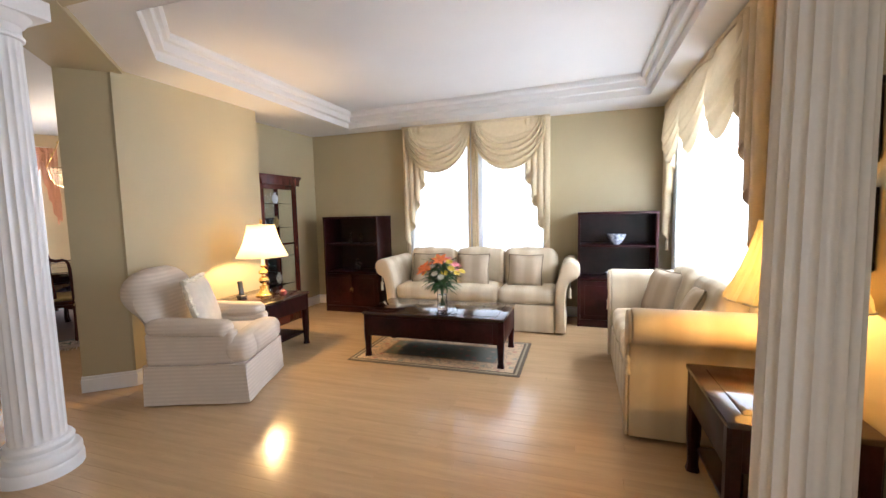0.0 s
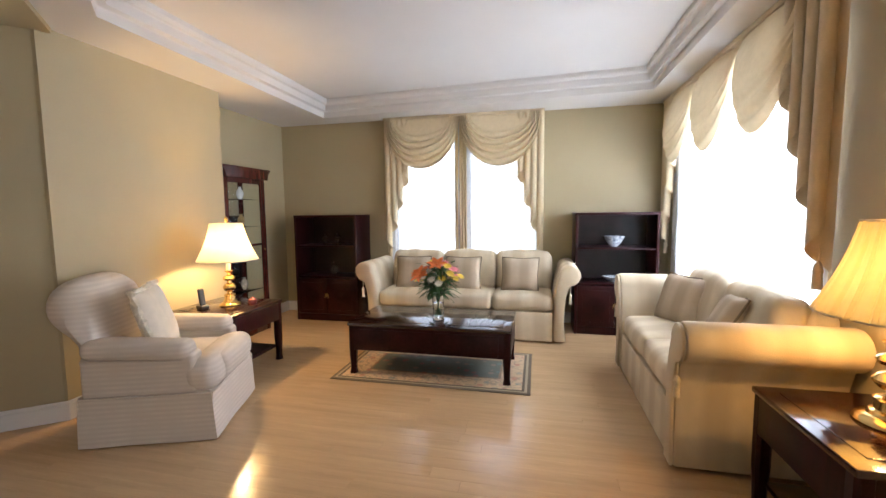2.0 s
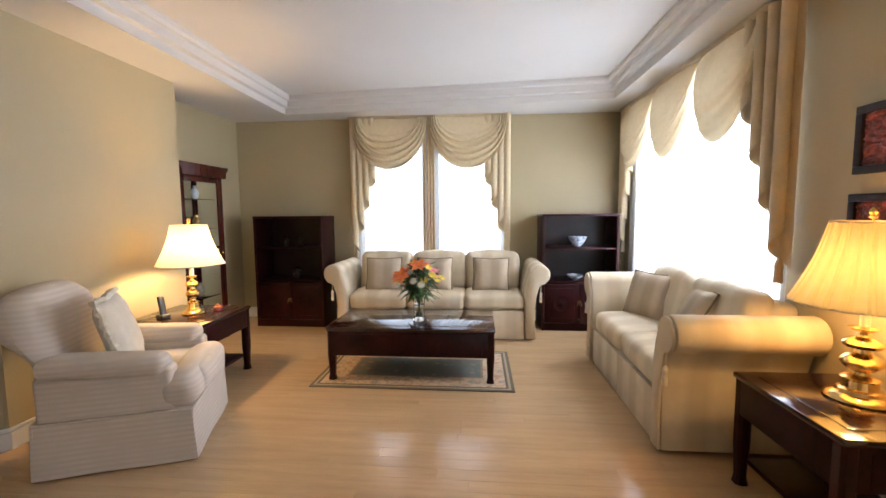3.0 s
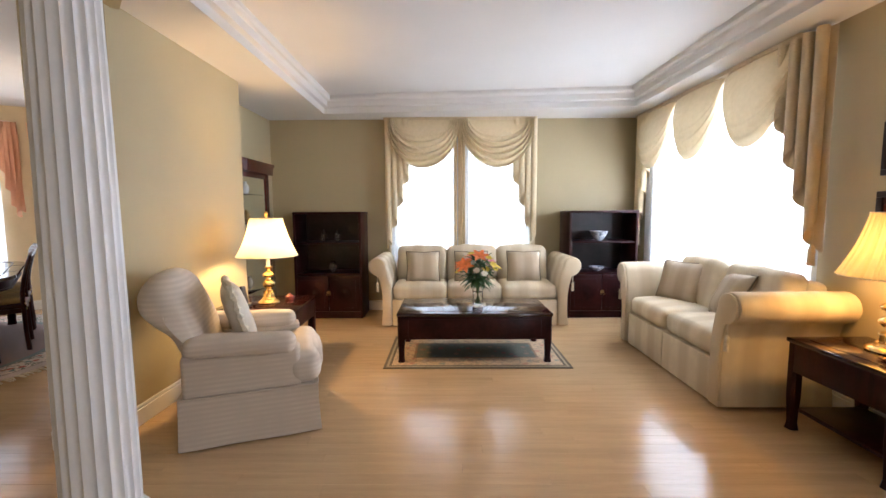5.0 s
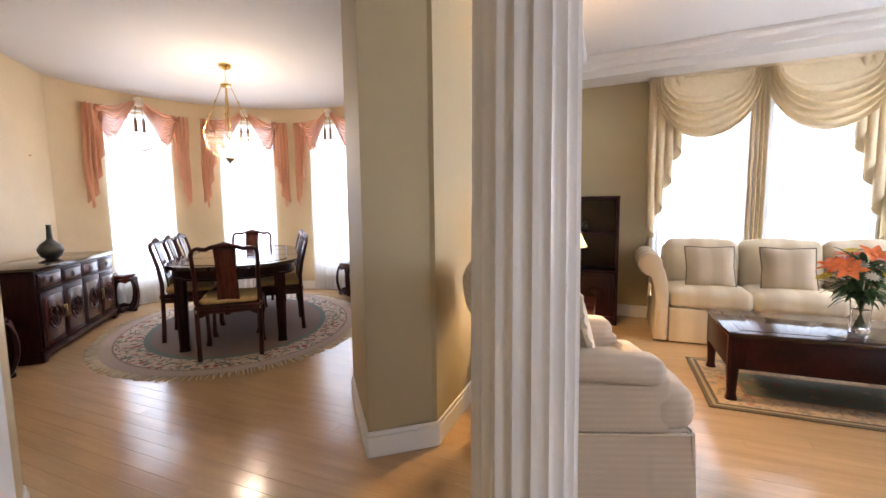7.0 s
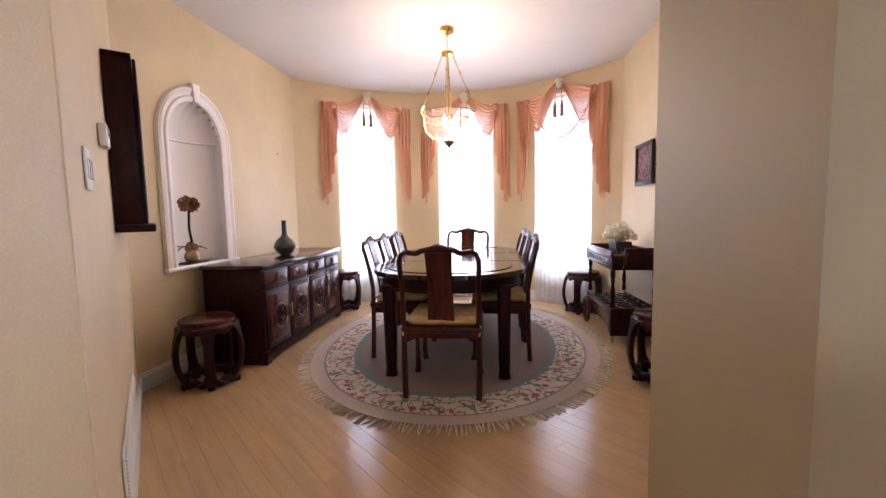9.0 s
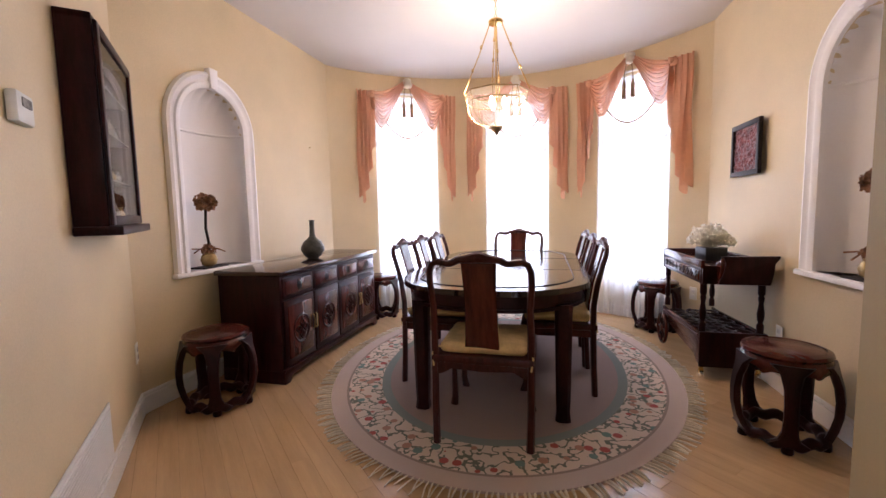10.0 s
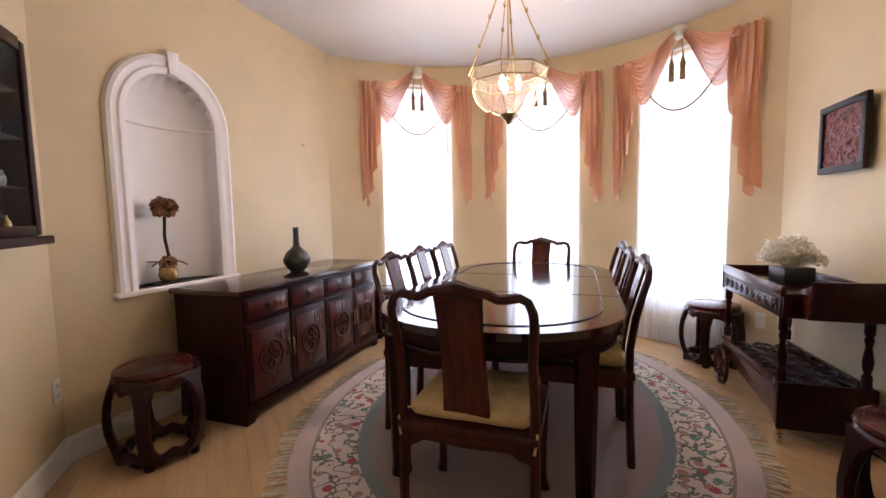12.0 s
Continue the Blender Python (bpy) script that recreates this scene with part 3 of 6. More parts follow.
bmesh.ops.remove_doubles(lb, verts=lb.verts, dist=0.0008)
structure("ceiling_living", lb, WHITE, "white tray ceiling with stepped plaster moulding")
# beams on the columns
bb = bmesh.new()
slab([(-2.68, 1.22), (1.02, 1.22), (1.02, 1.58), (-2.78, 1.58)], LOW - 0.03, HIGH - 0.003, bb)
slab([(-2.68, 1.22), (-2.60, 1.50), (-3.45, 2.42), (-3.80, 2.16), (-2.98, 1.26)], LOW - 0.034, HIGH - 0.006, bb)
structure("beam", bb, KHAKI, "khaki painted beam over the columns")


def baseboard(pts, back=False):
    """White skirting along points of the plan, proud of the wall to the left of the way walked."""
    t = bmesh.new()
    for p, q in zip(pts, pts[1:]):
        a, b = Vector((*p, 0)), Vector((*q, 0))
        d = (b - a).normalized()
        m = Matrix(((d.x, -d.y, 0, a.x), (d.y, d.x, 0, a.y), (0, 0, 1, 0), (0, 0, 0, 1)))
        L = (b - a).length
        box(-0.006, L + 0.006, -0.002, 0.014, 0, 0.105, 0.002, t, 1, m)
        box(-0.006, L + 0.006, -0.002, 0.009, 0.105, 0.13, 0.004, t, 2, m)
    return structure("baseboard", t, TRIM, "white moulded baseboard")


baseboard([(1.02, 5.47), (-3.87, 5.47), (-3.87, 3.87), (-3.48, 3.87), (-3.48, 2.345), (-3.755, 2.12), (-4.24, 2.70), dw(*B0)])
baseboard([dw(*B0), dw(*B1)])
baseboard([dw(*bow_point(a)) for a in range(55, -56, -5)])
baseboard([dw(*A1), dw(*A0), (-4.83, 1.265), (-4.51, 1.11)])
baseboard([(1.02, -0.2), (1.02, 5.47)])

# floor: base and boards along x
fb = bmesh.new()
slab([(-4.6, -1.76), (1.2, -1.76), (1.2, 5.65), (-4.2, 5.65), (-4.2, 6.6), (-9.4, 6.6), (-9.4, 1.0), (-4.6, 1.0)], -0.12, -0.012, fb)
floor = structure("floor", fb, GROUT, "pale glossy oak strip floor")


def window_unit(name, m, w, h, mullions, deep=0.10, transom=0):
    """A white window in its opening; local x along the wall, y outwards, z up from the sill."""
    ob = thing(name, m, "white framed window behind a sheer curtain", "window", kind="structure")
    t = bmesh.new()
    for x0, x1, z0, z1 in ((-w / 2, w / 2, 0, 0.06), (-w / 2, w / 2, h - 0.06, h), (-w / 2, -w / 2 + 0.05, 0.06, h - 0.06), (w / 2 - 0.05, w / 2, 0.06, h - 0.06)):
        box(x0, x1, 0.03, deep, z0, z1, 0.004, t)
    part("window_frame", t, TRIM, ob)
    for k in range(1, mullions):
        x = -w / 2 + w * k / mullions
        part("mullion", box(x - 0.025, x + 0.025, 0.035, deep - 0.01, 0.06, h - 0.06, 0.004), TRIM, ob)
    if transom:
        part("transom", box(-w / 2 + 0.05, w / 2 - 0.05, 0.034, deep - 0.012, transom - 0.03, transom + 0.03, 0.004), TRIM, ob)
    part("window_sill", box(-w / 2 - 0.03, w / 2 + 0.03, -0.03, 0.05, -0.03, 0.0, 0.006), TRIM, ob)
    for k in range(mullions):
        x0, x1 = -w / 2 + w * k / mullions + 0.03, -w / 2 + w * (k + 1) / mullions - 0.03
        pane = part("pane", box(x0, x1, 0.06, 0.066, 0.05, h - 0.05, 0), CURIO_GLASS, ob)
        pane.visible_shadow = False
    return ob


def daylight(m, w, h, watts, spread=180):
    """Sky light in a window's opening; local y outwards."""
    lamp("AREA", m @ pose(0, 0.14, h / 2, -90, 0, 0), watts, DAY, (w - 0.04, h - 0.04)).data.spread = radians(spread)


for i, (c, w) in enumerate(((2.035, 0.87), (3.015, 0.83))):
    m = back_m @ pose(c, 0, 0.62)
    m = Matrix(((-1, 0, 0, m.translation.x), (0, 1, 0, m.translation.y), (0, 0, 1, m.translation.z), (0, 0, 0, 1))) @ pose(0, 0, 0)
    m = pose(m.translation.x, m.translation.y, m.translation.z, 0, 0, 0)
    window_unit("window_%d" % (i + 1), m, w, 1.80, 1)
    daylight(m, w, 1.80, 24)
m = pose(1.02, 3.93, 0.62, 0, 0, -90)
window_unit("window_3", m, 2.22, 1.80, 3)
daylight(m, 2.22, 1.80, 190, 150)
for i, w in enumerate(WIN_ANGLES):
    x, y = bow_point(w, BOW[2] + 0.02)
    m = DIN @ pose(x, y, 0.35, 0, 0, -w)
    window_unit("window_%d" % (i + 4), m, 0.72, 2.15, 1, transom=1.53)
    daylight(m, 0.72, 2.15, (37, 37, 28)[i])
# Area lamp in the assumed, unseen hall opening.
daylight(pose(1.02, -0.875, 0, 0, 0, -90), 1.15, 2.2, 46)

# columns


def column(x, y, label):
    ob = thing("column", pose(x, y, 0), label, "column", "columns at the living room entry")
    part("plinth", lathe([(0.185, 0), (0.185, 0.05), (0.18, 0.06), (0.175, 0.065), (0.18, 0.075), (0.18, 0.10), (0.17, 0.118), (0.145, 0.128), (0.142, 0.14), (0.15, 0.15), (0.152, 0.168), (0.14, 0.185), (0.126, 0.19)], 40), PILLAR, ob)
    t = bmesh.new()
    N, rings = 120, []
    for z in (0.188, 0.21, 0.24, 0.30, 0.9, 1.6, 2.1, 2.22, 2.26, 2.29):
        k = (z - 0.188) / 2.1
        r = 0.122 - 0.018 * k ** 1.5
        fl = 0.010 if 0.23 < z < 2.25 else (0.006 if 0.2 < z < 2.28 else 0)
        ring = []
        for i in range(N):
            a = 2 * math.pi * i / N
            c = (i % 6) / 6
            cut = fl * max(0, math.sin(math.pi * min(1, max(0, (c - 0.12) / 0.88)))) ** 0.6
            ring.append(t.verts.new(((r - cut) * math.cos(a), (r - cut) * math.sin(a), z)))
        rings.append(ring)
    for a, b in zip(rings, rings[1:]):
        for i in range(N):
            t.faces.new((a[i], a[(i + 1) % N], b[(i + 1) % N], b[i]))
    part("fluted_shaft", t, PILLAR, ob, smooth=50)
    cap = lathe([(0.104, 2.288), (0.115, 2.295), (0.117, 2.31), (0.106, 2.32), (0.106, 2.36), (0.12, 2.37), (0.14, 2.40), (0.15, 2.41)], 40)
    box(-0.165, 0.165, -0.165, 0.165, 2.41, 2.506, 0.006, cap)
    part("capital", cap, PILLAR, ob)
    return ob


column(-2.84, 1.36, "white fluted round column beside the dining entry")
column(0.60, 1.41, "white fluted round column beside the lamp table")

# ------------------------------------------------------------------ living room


def stadium(hx, hy, r, n=10):
    pts = []
    for cx, cy, a0 in ((hx - r, hy - r, 0), (-hx + r, hy - r, 90), (-hx + r, -hy + r, 180), (hx - r, -hy + r, 270)):
        for i in range(n + 1):
            a = radians(a0 + 90 * i / n)
            pts.append((cx + r * math.cos(a), cy + r * math.sin(a)))
    return pts


def scroll_arm(s):
    """Outline of a rolled arm in x, z; s is the way it rolls."""
    pts = [(0.0, 0.02), (0.0, 0.42), (0.012, 0.54), (0.035, 0.64), (0.06, 0.70)]
    c = (0.160, 0.705)
    for i in range(13):
        a = radians(165 - i * 21)
        pts.append((c[0] + 0.102 * math.cos(a), c[1] + 0.102 * math.sin(a)))
    pts += [(0.150, 0.585), (0.122, 0.49), (0.104, 0.37), (0.102, 0.2), (0.116, 0.02)]
    return [(s * x, z) for x, z in pts]


def sofa(name, m, seats, length, depth, label):
    """A rolled-arm sofa, front towards -y, standing on z = 0."""
    ob = thing(name, m, label, "sofa")
    inner = length / 2 - 0.13
    skirt = bmesh.new()
    box(-inner, inner, -depth / 2 + 0.03, depth / 2 - 0.03, 0.015, 0.31, 0.01, skirt)
    for k in range(seats):
        x0, x1 = -inner + 2 * inner * k / seats, -inner + 2 * inner * (k + 1) / seats
        box(x0 + 0.003, x1 - 0.003, -depth / 2 + 0.004, -depth / 2 + 0.035, 0.012, 0.315, 0.008, skirt)
    part("skirt", skirt, SOFA, ob)
    w = 2 * inner / seats
    for k in range(seats):
        x = -inner + w * (k + 0.5)
        part("seat_cushion", pad(w - 0.006, depth - 0.22, 0.17, 0.055, 0.03, 0.008, None, pose(x, -0.10, 0.40)), SOFA, ob)
    part("backrest", pad(2 * inner + 0.02, 0.16, 0.56, 0.06, 0.0, 0.004, None, pose(0, depth / 2 - 0.085, 0.56, -6)), SOFA, ob)
    for k in range(seats):
        x = -inner + w * (k + 0.5)
        part("back_cushion", pad(w - 0.008, 0.19, 0.46, 0.075, 0.02, 0.012, None, pose(x, depth / 2 - 0.215, 0.665, -13)), SOFA, ob)
    for s in (-1, 1):
        arm = prism(scroll_arm(s), -depth / 2, depth / 2 - 0.02, None, pose(s * (length / 2 - 0.125), 0, 0), 0.012)
        part("arm", arm, SOFA_SIDE, ob)
        panel = part("arm_front", prism([(x * 0.9 + s * 0.01, z * 0.985) for x, z in scroll_arm(s)], -0.02, 0.0, None, pose(s * (length / 2 - 0.125), -depth / 2 - 0.002, 0.004), 0.008), SOFA_SIDE, ob)
        cord = tube([(s * (length / 2 + 0.035), -depth / 2 - 0.012, z) for z in (0.60, 0.56, 0.52)], 0.004, 6)
        lathe([(0.004, 0.44), (0.016, 0.42), (0.013, 0.49), (0.017, 0.50), (0.012, 0.52), (0.004, 0.53)], 10, cord, pose(s * (length / 2 + 0.035), -depth / 2 - 0.014, 0))
        part("tassel", cord, FRINGE, ob, "cream cord tassel")
    return ob


sofa("sofa", pose(-1.225, 5.00, 0), 3, 2.16, 0.80, "cream and taupe striped three-seat sofa with rolled arms")
sofa("loveseat", pose(0.64, 3.33, 0, 0, 0, -90), 2, 1.56, 0.76, "cream and taupe striped two-seat sofa lit by a lamp")


def throw_pillow(m, w, h, mat, label, ruffle=False):
    ob = thing("throw_pillow", m, label, "pillow", "throw pillows")
    part("cover", knife_pillow(w, h, 0.14), mat, ob)
    t = bmesh.new()
    pts = []
    for i in range(64):
        a = i / 64 * 4
        k, f = int(a), a % 1
        q = [(-1 + 2 * f, -1), (1, -1 + 2 * f), (1 - 2 * f, 1), (-1, 1 - 2 * f)][k]
        p2 = 1 - 0.07 * (1 - abs(q[0])) * abs(q[1]) ** 2
        p1 = 1 - 0.07 * (1 - abs(q[1])) * abs(q[0]) ** 2
        j = 0.007 * (random.random() - 0.5) if ruffle else 0
        pts.append((q[0] * w / 2 * p1, j * 2, q[1] * h / 2 * p2 + j))
    tube(pts, (lambda k: 0.021 + 0.009 * math.sin(k * 240)) if ruffle else 0.007, 6, t, None, True)
    part("ruffle" if ruffle else "piping", t, FRINGE if ruffle else PIPING, ob)
    return ob


for x, lean, turn in ((-1.83, -17, 4), (-1.25, -16, 0), (-0.62, -17, -4)):
    throw_pillow(pose(x, 4.865, 0.665, lean, 0, turn), 0.40, 0.385, PILLOW, "taupe square pillow with piped edge on the sofa")
throw_pillow(pose(0.64, 3.76, 0.66, -19, 0, -66), 0.42, 0.40, PILLOW, "taupe square pillow leaning in the loveseat")
throw_pillow(pose(0.70, 3.15, 0.66, -26, 0, -105), 0.42, 0.40, PILLOW, "taupe square pillow leaning in the loveseat")


def armchair(m):
    ob = thing("armchair", m, "beige upholstered armchair with a skirt and reclined back", "armchair")
    part("seat_base", box(-0.345, 0.345, -0.37, 0.37, 0.02, 0.30, 0.012), BEIGE, ob)

    def skirt_panel(L):
        """A hanging panel in x, z: slightly flared, with a soft wave at its hem."""
        return sheet(lambda u, v: (-L / 2 + L * u, -0.016 * (1 - v) - 0.004 * math.sin(9 * u + 1) * (1 - v), 0.008 + 0.285 * v), 24, 6, None, None, 0.012)
    for L, m2 in ((0.738, pose(0, -0.385, 0)), (0.738, pose(0, 0.385, 0, 0, 0, 180)), (0.782, pose(0.36, 0, 0, 0, 0, 90)), (0.782, pose(-0.36, 0, 0, 0, 0, -90))):
        sk = skirt_panel(L)
        sk.transform(m2)
        part("skirt", sk, BEIGE, ob)
    for sx in (-1, 1):
        for sy in (-1, 1):
            pl = bmesh.new()
            for k in (0, 1):
                bar([(sx * (0.352 - 0.012 * k), sy * (0.378 - 0.012 * (1 - k)), 0.288), (sx * (0.362 - 0.012 * k), sy * (0.388 - 0.012 * (1 - k)), 0.008)], 0.016, 0.008, pl, None, 0, (sx * 0.7, sy * 0.7, 0))
            part("corner_pleat", pl, BEIGE, ob)
    part("skirt_piping", tube([(x, y, 0.294) for x, y in stadium(0.366, 0.391, 0.03, 4)], 0.006, 6, None, None, True), BEIGE, ob)
    seat = pad(0.47, 0.66, 0.17, 0.06, 0.03, 0.008, None, pose(0, -0.10, 0.385))
    pad(0.72, 0.21, 0.19, 0.075, 0.025, 0.008, seat, pose(0, -0.305, 0.385))
    part("seat_cushion", seat, BEIGE, ob)
    for s in (-1, 1):
        a = bmesh.new()
        pad(0.13, 0.66, 0.25, 0.03, 0, 0.003, a, pose(s * 0.295, 0.04, 0.41))
        part("arm", a, BEIGE, ob)
        r = bmesh.new()
        pad(0.172, 0.62, 0.118, 0.056, 0.004, 0.006, r, pose(s * 0.305, 0.045, 0.565, 3))
        roll = part("arm_roll", r, BEIGE, ob)
        part("arm_piping", tube([(s * 0.368, 0.35, 0.515), (s * 0.374, 0.2, 0.515), (s * 0.374, -0.15, 0.50), (s * 0.35, -0.26, 0.50), (s * 0.30, -0.275, 0.50)], 0.005, 6), BEIGE, ob)
    # side outline of the back: upright body, a fat roll leaning back at the top
    loop = [(0.36, 0.34), (0.37, 0.44), (0.385, 0.54), (0.415, 0.63), (0.46, 0.69), (0.52, 0.74)]
    loop += [(0.475 + 0.122 * math.cos(radians(q)), 0.865 + 0.118 * math.sin(radians(q))) for q in range(-45, 166, 15)]
    loop += [(0.322, 0.82), (0.285, 0.72), (0.25, 0.60), (0.225, 0.48), (0.205, 0.36), (0.28, 0.335)]
    n = len(loop)

    def back(u, v):
        a = 2 * u - 1
        y, z = loop[round(v * n) % n]
        wide = 0.325 + 0.02 * math.sin(math.pi * min(1, max(0, (z - 0.4) / 0.5)))
        k = max(0.0, 1 - abs(a) ** 6) ** 0.42
        q = min(1, max(0, (z - 0.50) / 0.38))
        cy = 0.29 + 0.155 * q * q * (3 - 2 * q)
        y = cy + (y - cy) * k
        z -= (0.10 * abs(a) ** 3.5 + 0.05 * (1 - k)) * max(0, (z - 0.55) / 0.43)
        p = Vector((a * wide, y, z))
        return p + noise.noise_vector(p * 6) * 0.009 + noise.noise_vector(p * 17) * 0.003
    b = sheet(back, 40, n)
    bmesh.ops.remove_doubles(b, verts=b.verts, dist=0.001)
    part("backrest", b, BEIGE, ob, smooth=80)
    return ob


chair_m = pose(-2.80, 2.54, 0, 0, 0, 110) @ Matrix.Diagonal((0.985, 0.95, 1, 1))
armchair(chair_m)
throw_pillow(chair_m @ pose(-0.03, 0.09, 0.685, -16, 0, 12), 0.44, 0.43, CREAM_CLOTH, "cream pillow with a ruffled edge on the armchair", True)


def low_table(name, m, sx, sy, h, apron, label, category, shelf=False, drawer=True):
    """A Chinese style low table: framed top, panelled apron, square legs with hoof feet."""
    ob = thing(name, m, label, category)
    t = box(-sx / 2, sx / 2, -sy / 2, sy / 2, h - 0.028, h, 0.008)
    part("tabletop", t, POLISHED, ob)
    part("top_panel", box(-sx / 2 + 0.075, sx / 2 - 0.075, -sy / 2 + 0.075, sy / 2 - 0.075, h - 0.004, h + 0.003, 0.003), POLISHED, ob)
    e = 0.02
    for sgn2 in (-1, 1):
        part("apron", box(-sx / 2 + e + 0.03, sx / 2 - e - 0.03, sgn2 * (sy / 2 - e) - 0.012, sgn2 * (sy / 2 - e) + 0.012, h - 0.03 - apron, h - 0.028, 0.004), ROSEWOOD, ob)
        part("apron", box(sgn2 * (sx / 2 - e) - 0.012, sgn2 * (sx / 2 - e) + 0.012, -sy / 2 + e + 0.03, sy / 2 - e - 0.03, h - 0.03 - apron, h - 0.028, 0.004), ROSEWOOD, ob)
        if drawer:
            part("drawer", box(-sx / 2 + 0.10, sx / 2 - 0.10, sgn2 * (sy / 2 - e) - 0.016, sgn2 * (sy / 2 - e) + 0.016, h - 0.02 - apron, h - 0.05, 0.006), ROSEWOOD, ob)
    for a in (-1, 1):
        for b in (-1, 1):
            part("leg", bar([(a * (sx / 2 - e - 0.018), b * (sy / 2 - e - 0.018), z) for z in (0, 0.04, 0.12, 0.2, h - 0.028)], lambda k: 0.062 - 0.016 * math.sin(math.pi * min(1, k * 1.6)), lambda k: 0.062 - 0.016 * math.sin(math.pi * min(1, k * 1.6))), ROSEWOOD, ob)
    if shelf:
        part("shelf", box(-sx / 2 + 0.05, sx / 2 - 0.05, -sy / 2 + 0.05, sy / 2 - 0.05, 0.115, 0.14, 0.004), ROSEWOOD, ob)
    return ob


low_table("coffee_table", pose(-1.305, 3.76, 0.010), 1.36, 0.66, 0.435, 0.20, "dark red rosewood coffee table standing on a small rug", "coffee table")
low_table("side_table", pose(-3.09, 3.37, 0), 0.66, 0.66, 0.56, 0.15, "dark rosewood side table with a lower shelf under a lamp", "side table", True)
low_table("side_table", pose(0.755, 2.06, 0), 0.49, 0.64, 0.56, 0.17, "dark rosewood side table beside the loveseat", "side table", True)

rug = thing("rug", pose(-1.285, 3.765, 0), "small rectangular rug with green and rust borders", "rug")
part("rug_field", box(-0.805, 0.805, -0.455, 0.455, 0.0, 0.010, 0.004), LIVING_RUG, rug)


def bookcase(m, label, lock):
    """An open-topped display cabinet, front towards -y."""
    ob = thing("display_cabinet", m, label, "cabinet")
    w, d, h = 0.84, 0.44, 1.335
    for s in (-1, 1):
        part("side_panel", box(s * w / 2, s * (w / 2 - 0.028), -d / 2, d / 2, 0.0, h - 0.026, 0.003), ROSEWOOD, ob)
    part("top", box(-w / 2 - 0.004, w / 2 + 0.004, -d / 2 - 0.004, d / 2, h - 0.028, h, 0.004), ROSEWOOD, ob)
    part("back_panel", box(-w / 2 + 0.02, w / 2 - 0.02, d / 2 - 0.02, d / 2 - 0.006, 0.05, h - 0.026, 0), EBONY, ob)
    for z in (0.565, 0.955):
        part("shelf", box(-w / 2 + 0.026, w / 2 - 0.026, -d / 2 + 0.02, d / 2 - 0.018, z - 0.02, z, 0.003), ROSEWOOD, ob)
    part("plinth", box(-w / 2 + 0.026, w / 2 - 0.026, -d / 2 + 0.008, -d / 2 + 0.03, 0.0, 0.085, 0.004), ROSEWOOD, ob)
    for s in (-1, 1):
        x0, x1 = (0.003, w / 2 - 0.03) if s > 0 else (-w / 2 + 0.03, -0.003)
        door = part("door", box(x0, x1, -d / 2 + 0.004, -d / 2 + 0.026, 0.09, 0.54, 0.004), ROSEWOOD, ob)
        c = (x0 + x1) / 2
        part("panel", box(x0 + 0.05, x1 - 0.05, -d / 2 - 0.001, -d / 2 + 0.008, 0.14, 0.49, 0.006), ROSEWOOD, door)
        part("medallion", lathe([(0.0, 0), (0.10, 0), (0.105, 0.002), (0.10, 0.004), (0.085, 0.003), (0.08, 0.003), (0.03, 0.003), (0.02, 0.009), (0.0, 0.009)], 24, None, pose(c, -d / 2 - 0.001, 0.315, 90), False), ROSEWOOD, door)
    t = lathe([(0.0, 0), (0.024, 0), (0.024, 0.003), (0.0, 0.004)], 24, None, pose(0, -d / 2 + 0.003, 0.33, 90), False)
    for s in (-1, 1):
        tube([(s * 0.012, -d / 2 - 0.008, 0.325), (s * 0.026, -d / 2 - 0.010, 0.315), (s * 0.026, -d / 2 - 0.010, 0.30), (s * 0.012, -d / 2 - 0.008, 0.295)], 0.003, 6, t)
    part("brass_latch", t, OLD_BRASS, ob, "round brass latch plate")
    return ob


bookcase(pose(-3.02, 5.22, 0), "dark rosewood display cabinet with two closed doors in the corner", True)
bookcase(pose(0.385, 5.22, 0), "dark rosewood display cabinet holding two porcelain bowls", True)


def vase_profile(r, h, kind=0):
    if kind == 0:
        base = [(0.35, 0), (0.5, 0.02), (0.9, 0.3), (1.0, 0.5), (0.8, 0.72), (0.4, 0.84), (0.38, 0.92), (0.5, 1.0)]
    else:
        base = [(0.35, 0), (0.4, 0.1), (0.65, 0.35), (0.9, 0.7), (1.0, 1.0), (0.94, 1.0), (0.6, 0.4), (0.3, 0.18), (0.0, 0.16)]
    return [(a * r, b * h) for a, b in base]


def ornament(name, x, y, z, r, h, mat, label, kind=0, category="ornament"):
    ob = part(name, lathe(vase_profile(r, h, kind), 28, None, None, kind == 0), mat)
    ob.matrix_world = pose(x, y, z)
    return tagged(ob, label, category)


for x in (-3.10, -2.93):
    ornament("small_vase", x, 5.16, 0.955, 0.035, 0.16, CLEAR, "small clear glass vase on the cabinet shelf", category="vase")
ornament("small_jar", -3.01, 5.2, 0.565, 0.05, 0.17, CLEAR, "clear glass jar on the lower cabinet shelf", category="jar")
ornament("porcelain_bowl", 0.39, 5.18, 0.955, 0.11, 0.12, BLUEWARE, "blue and white porcelain bowl on the shelf", 1, "bowl")
ornament("porcelain_dish", 0.37, 5.18, 0.565, 0.10, 0.06, BLUEWARE, "shallow patterned porcelain dish on the shelf", 1, "dish")


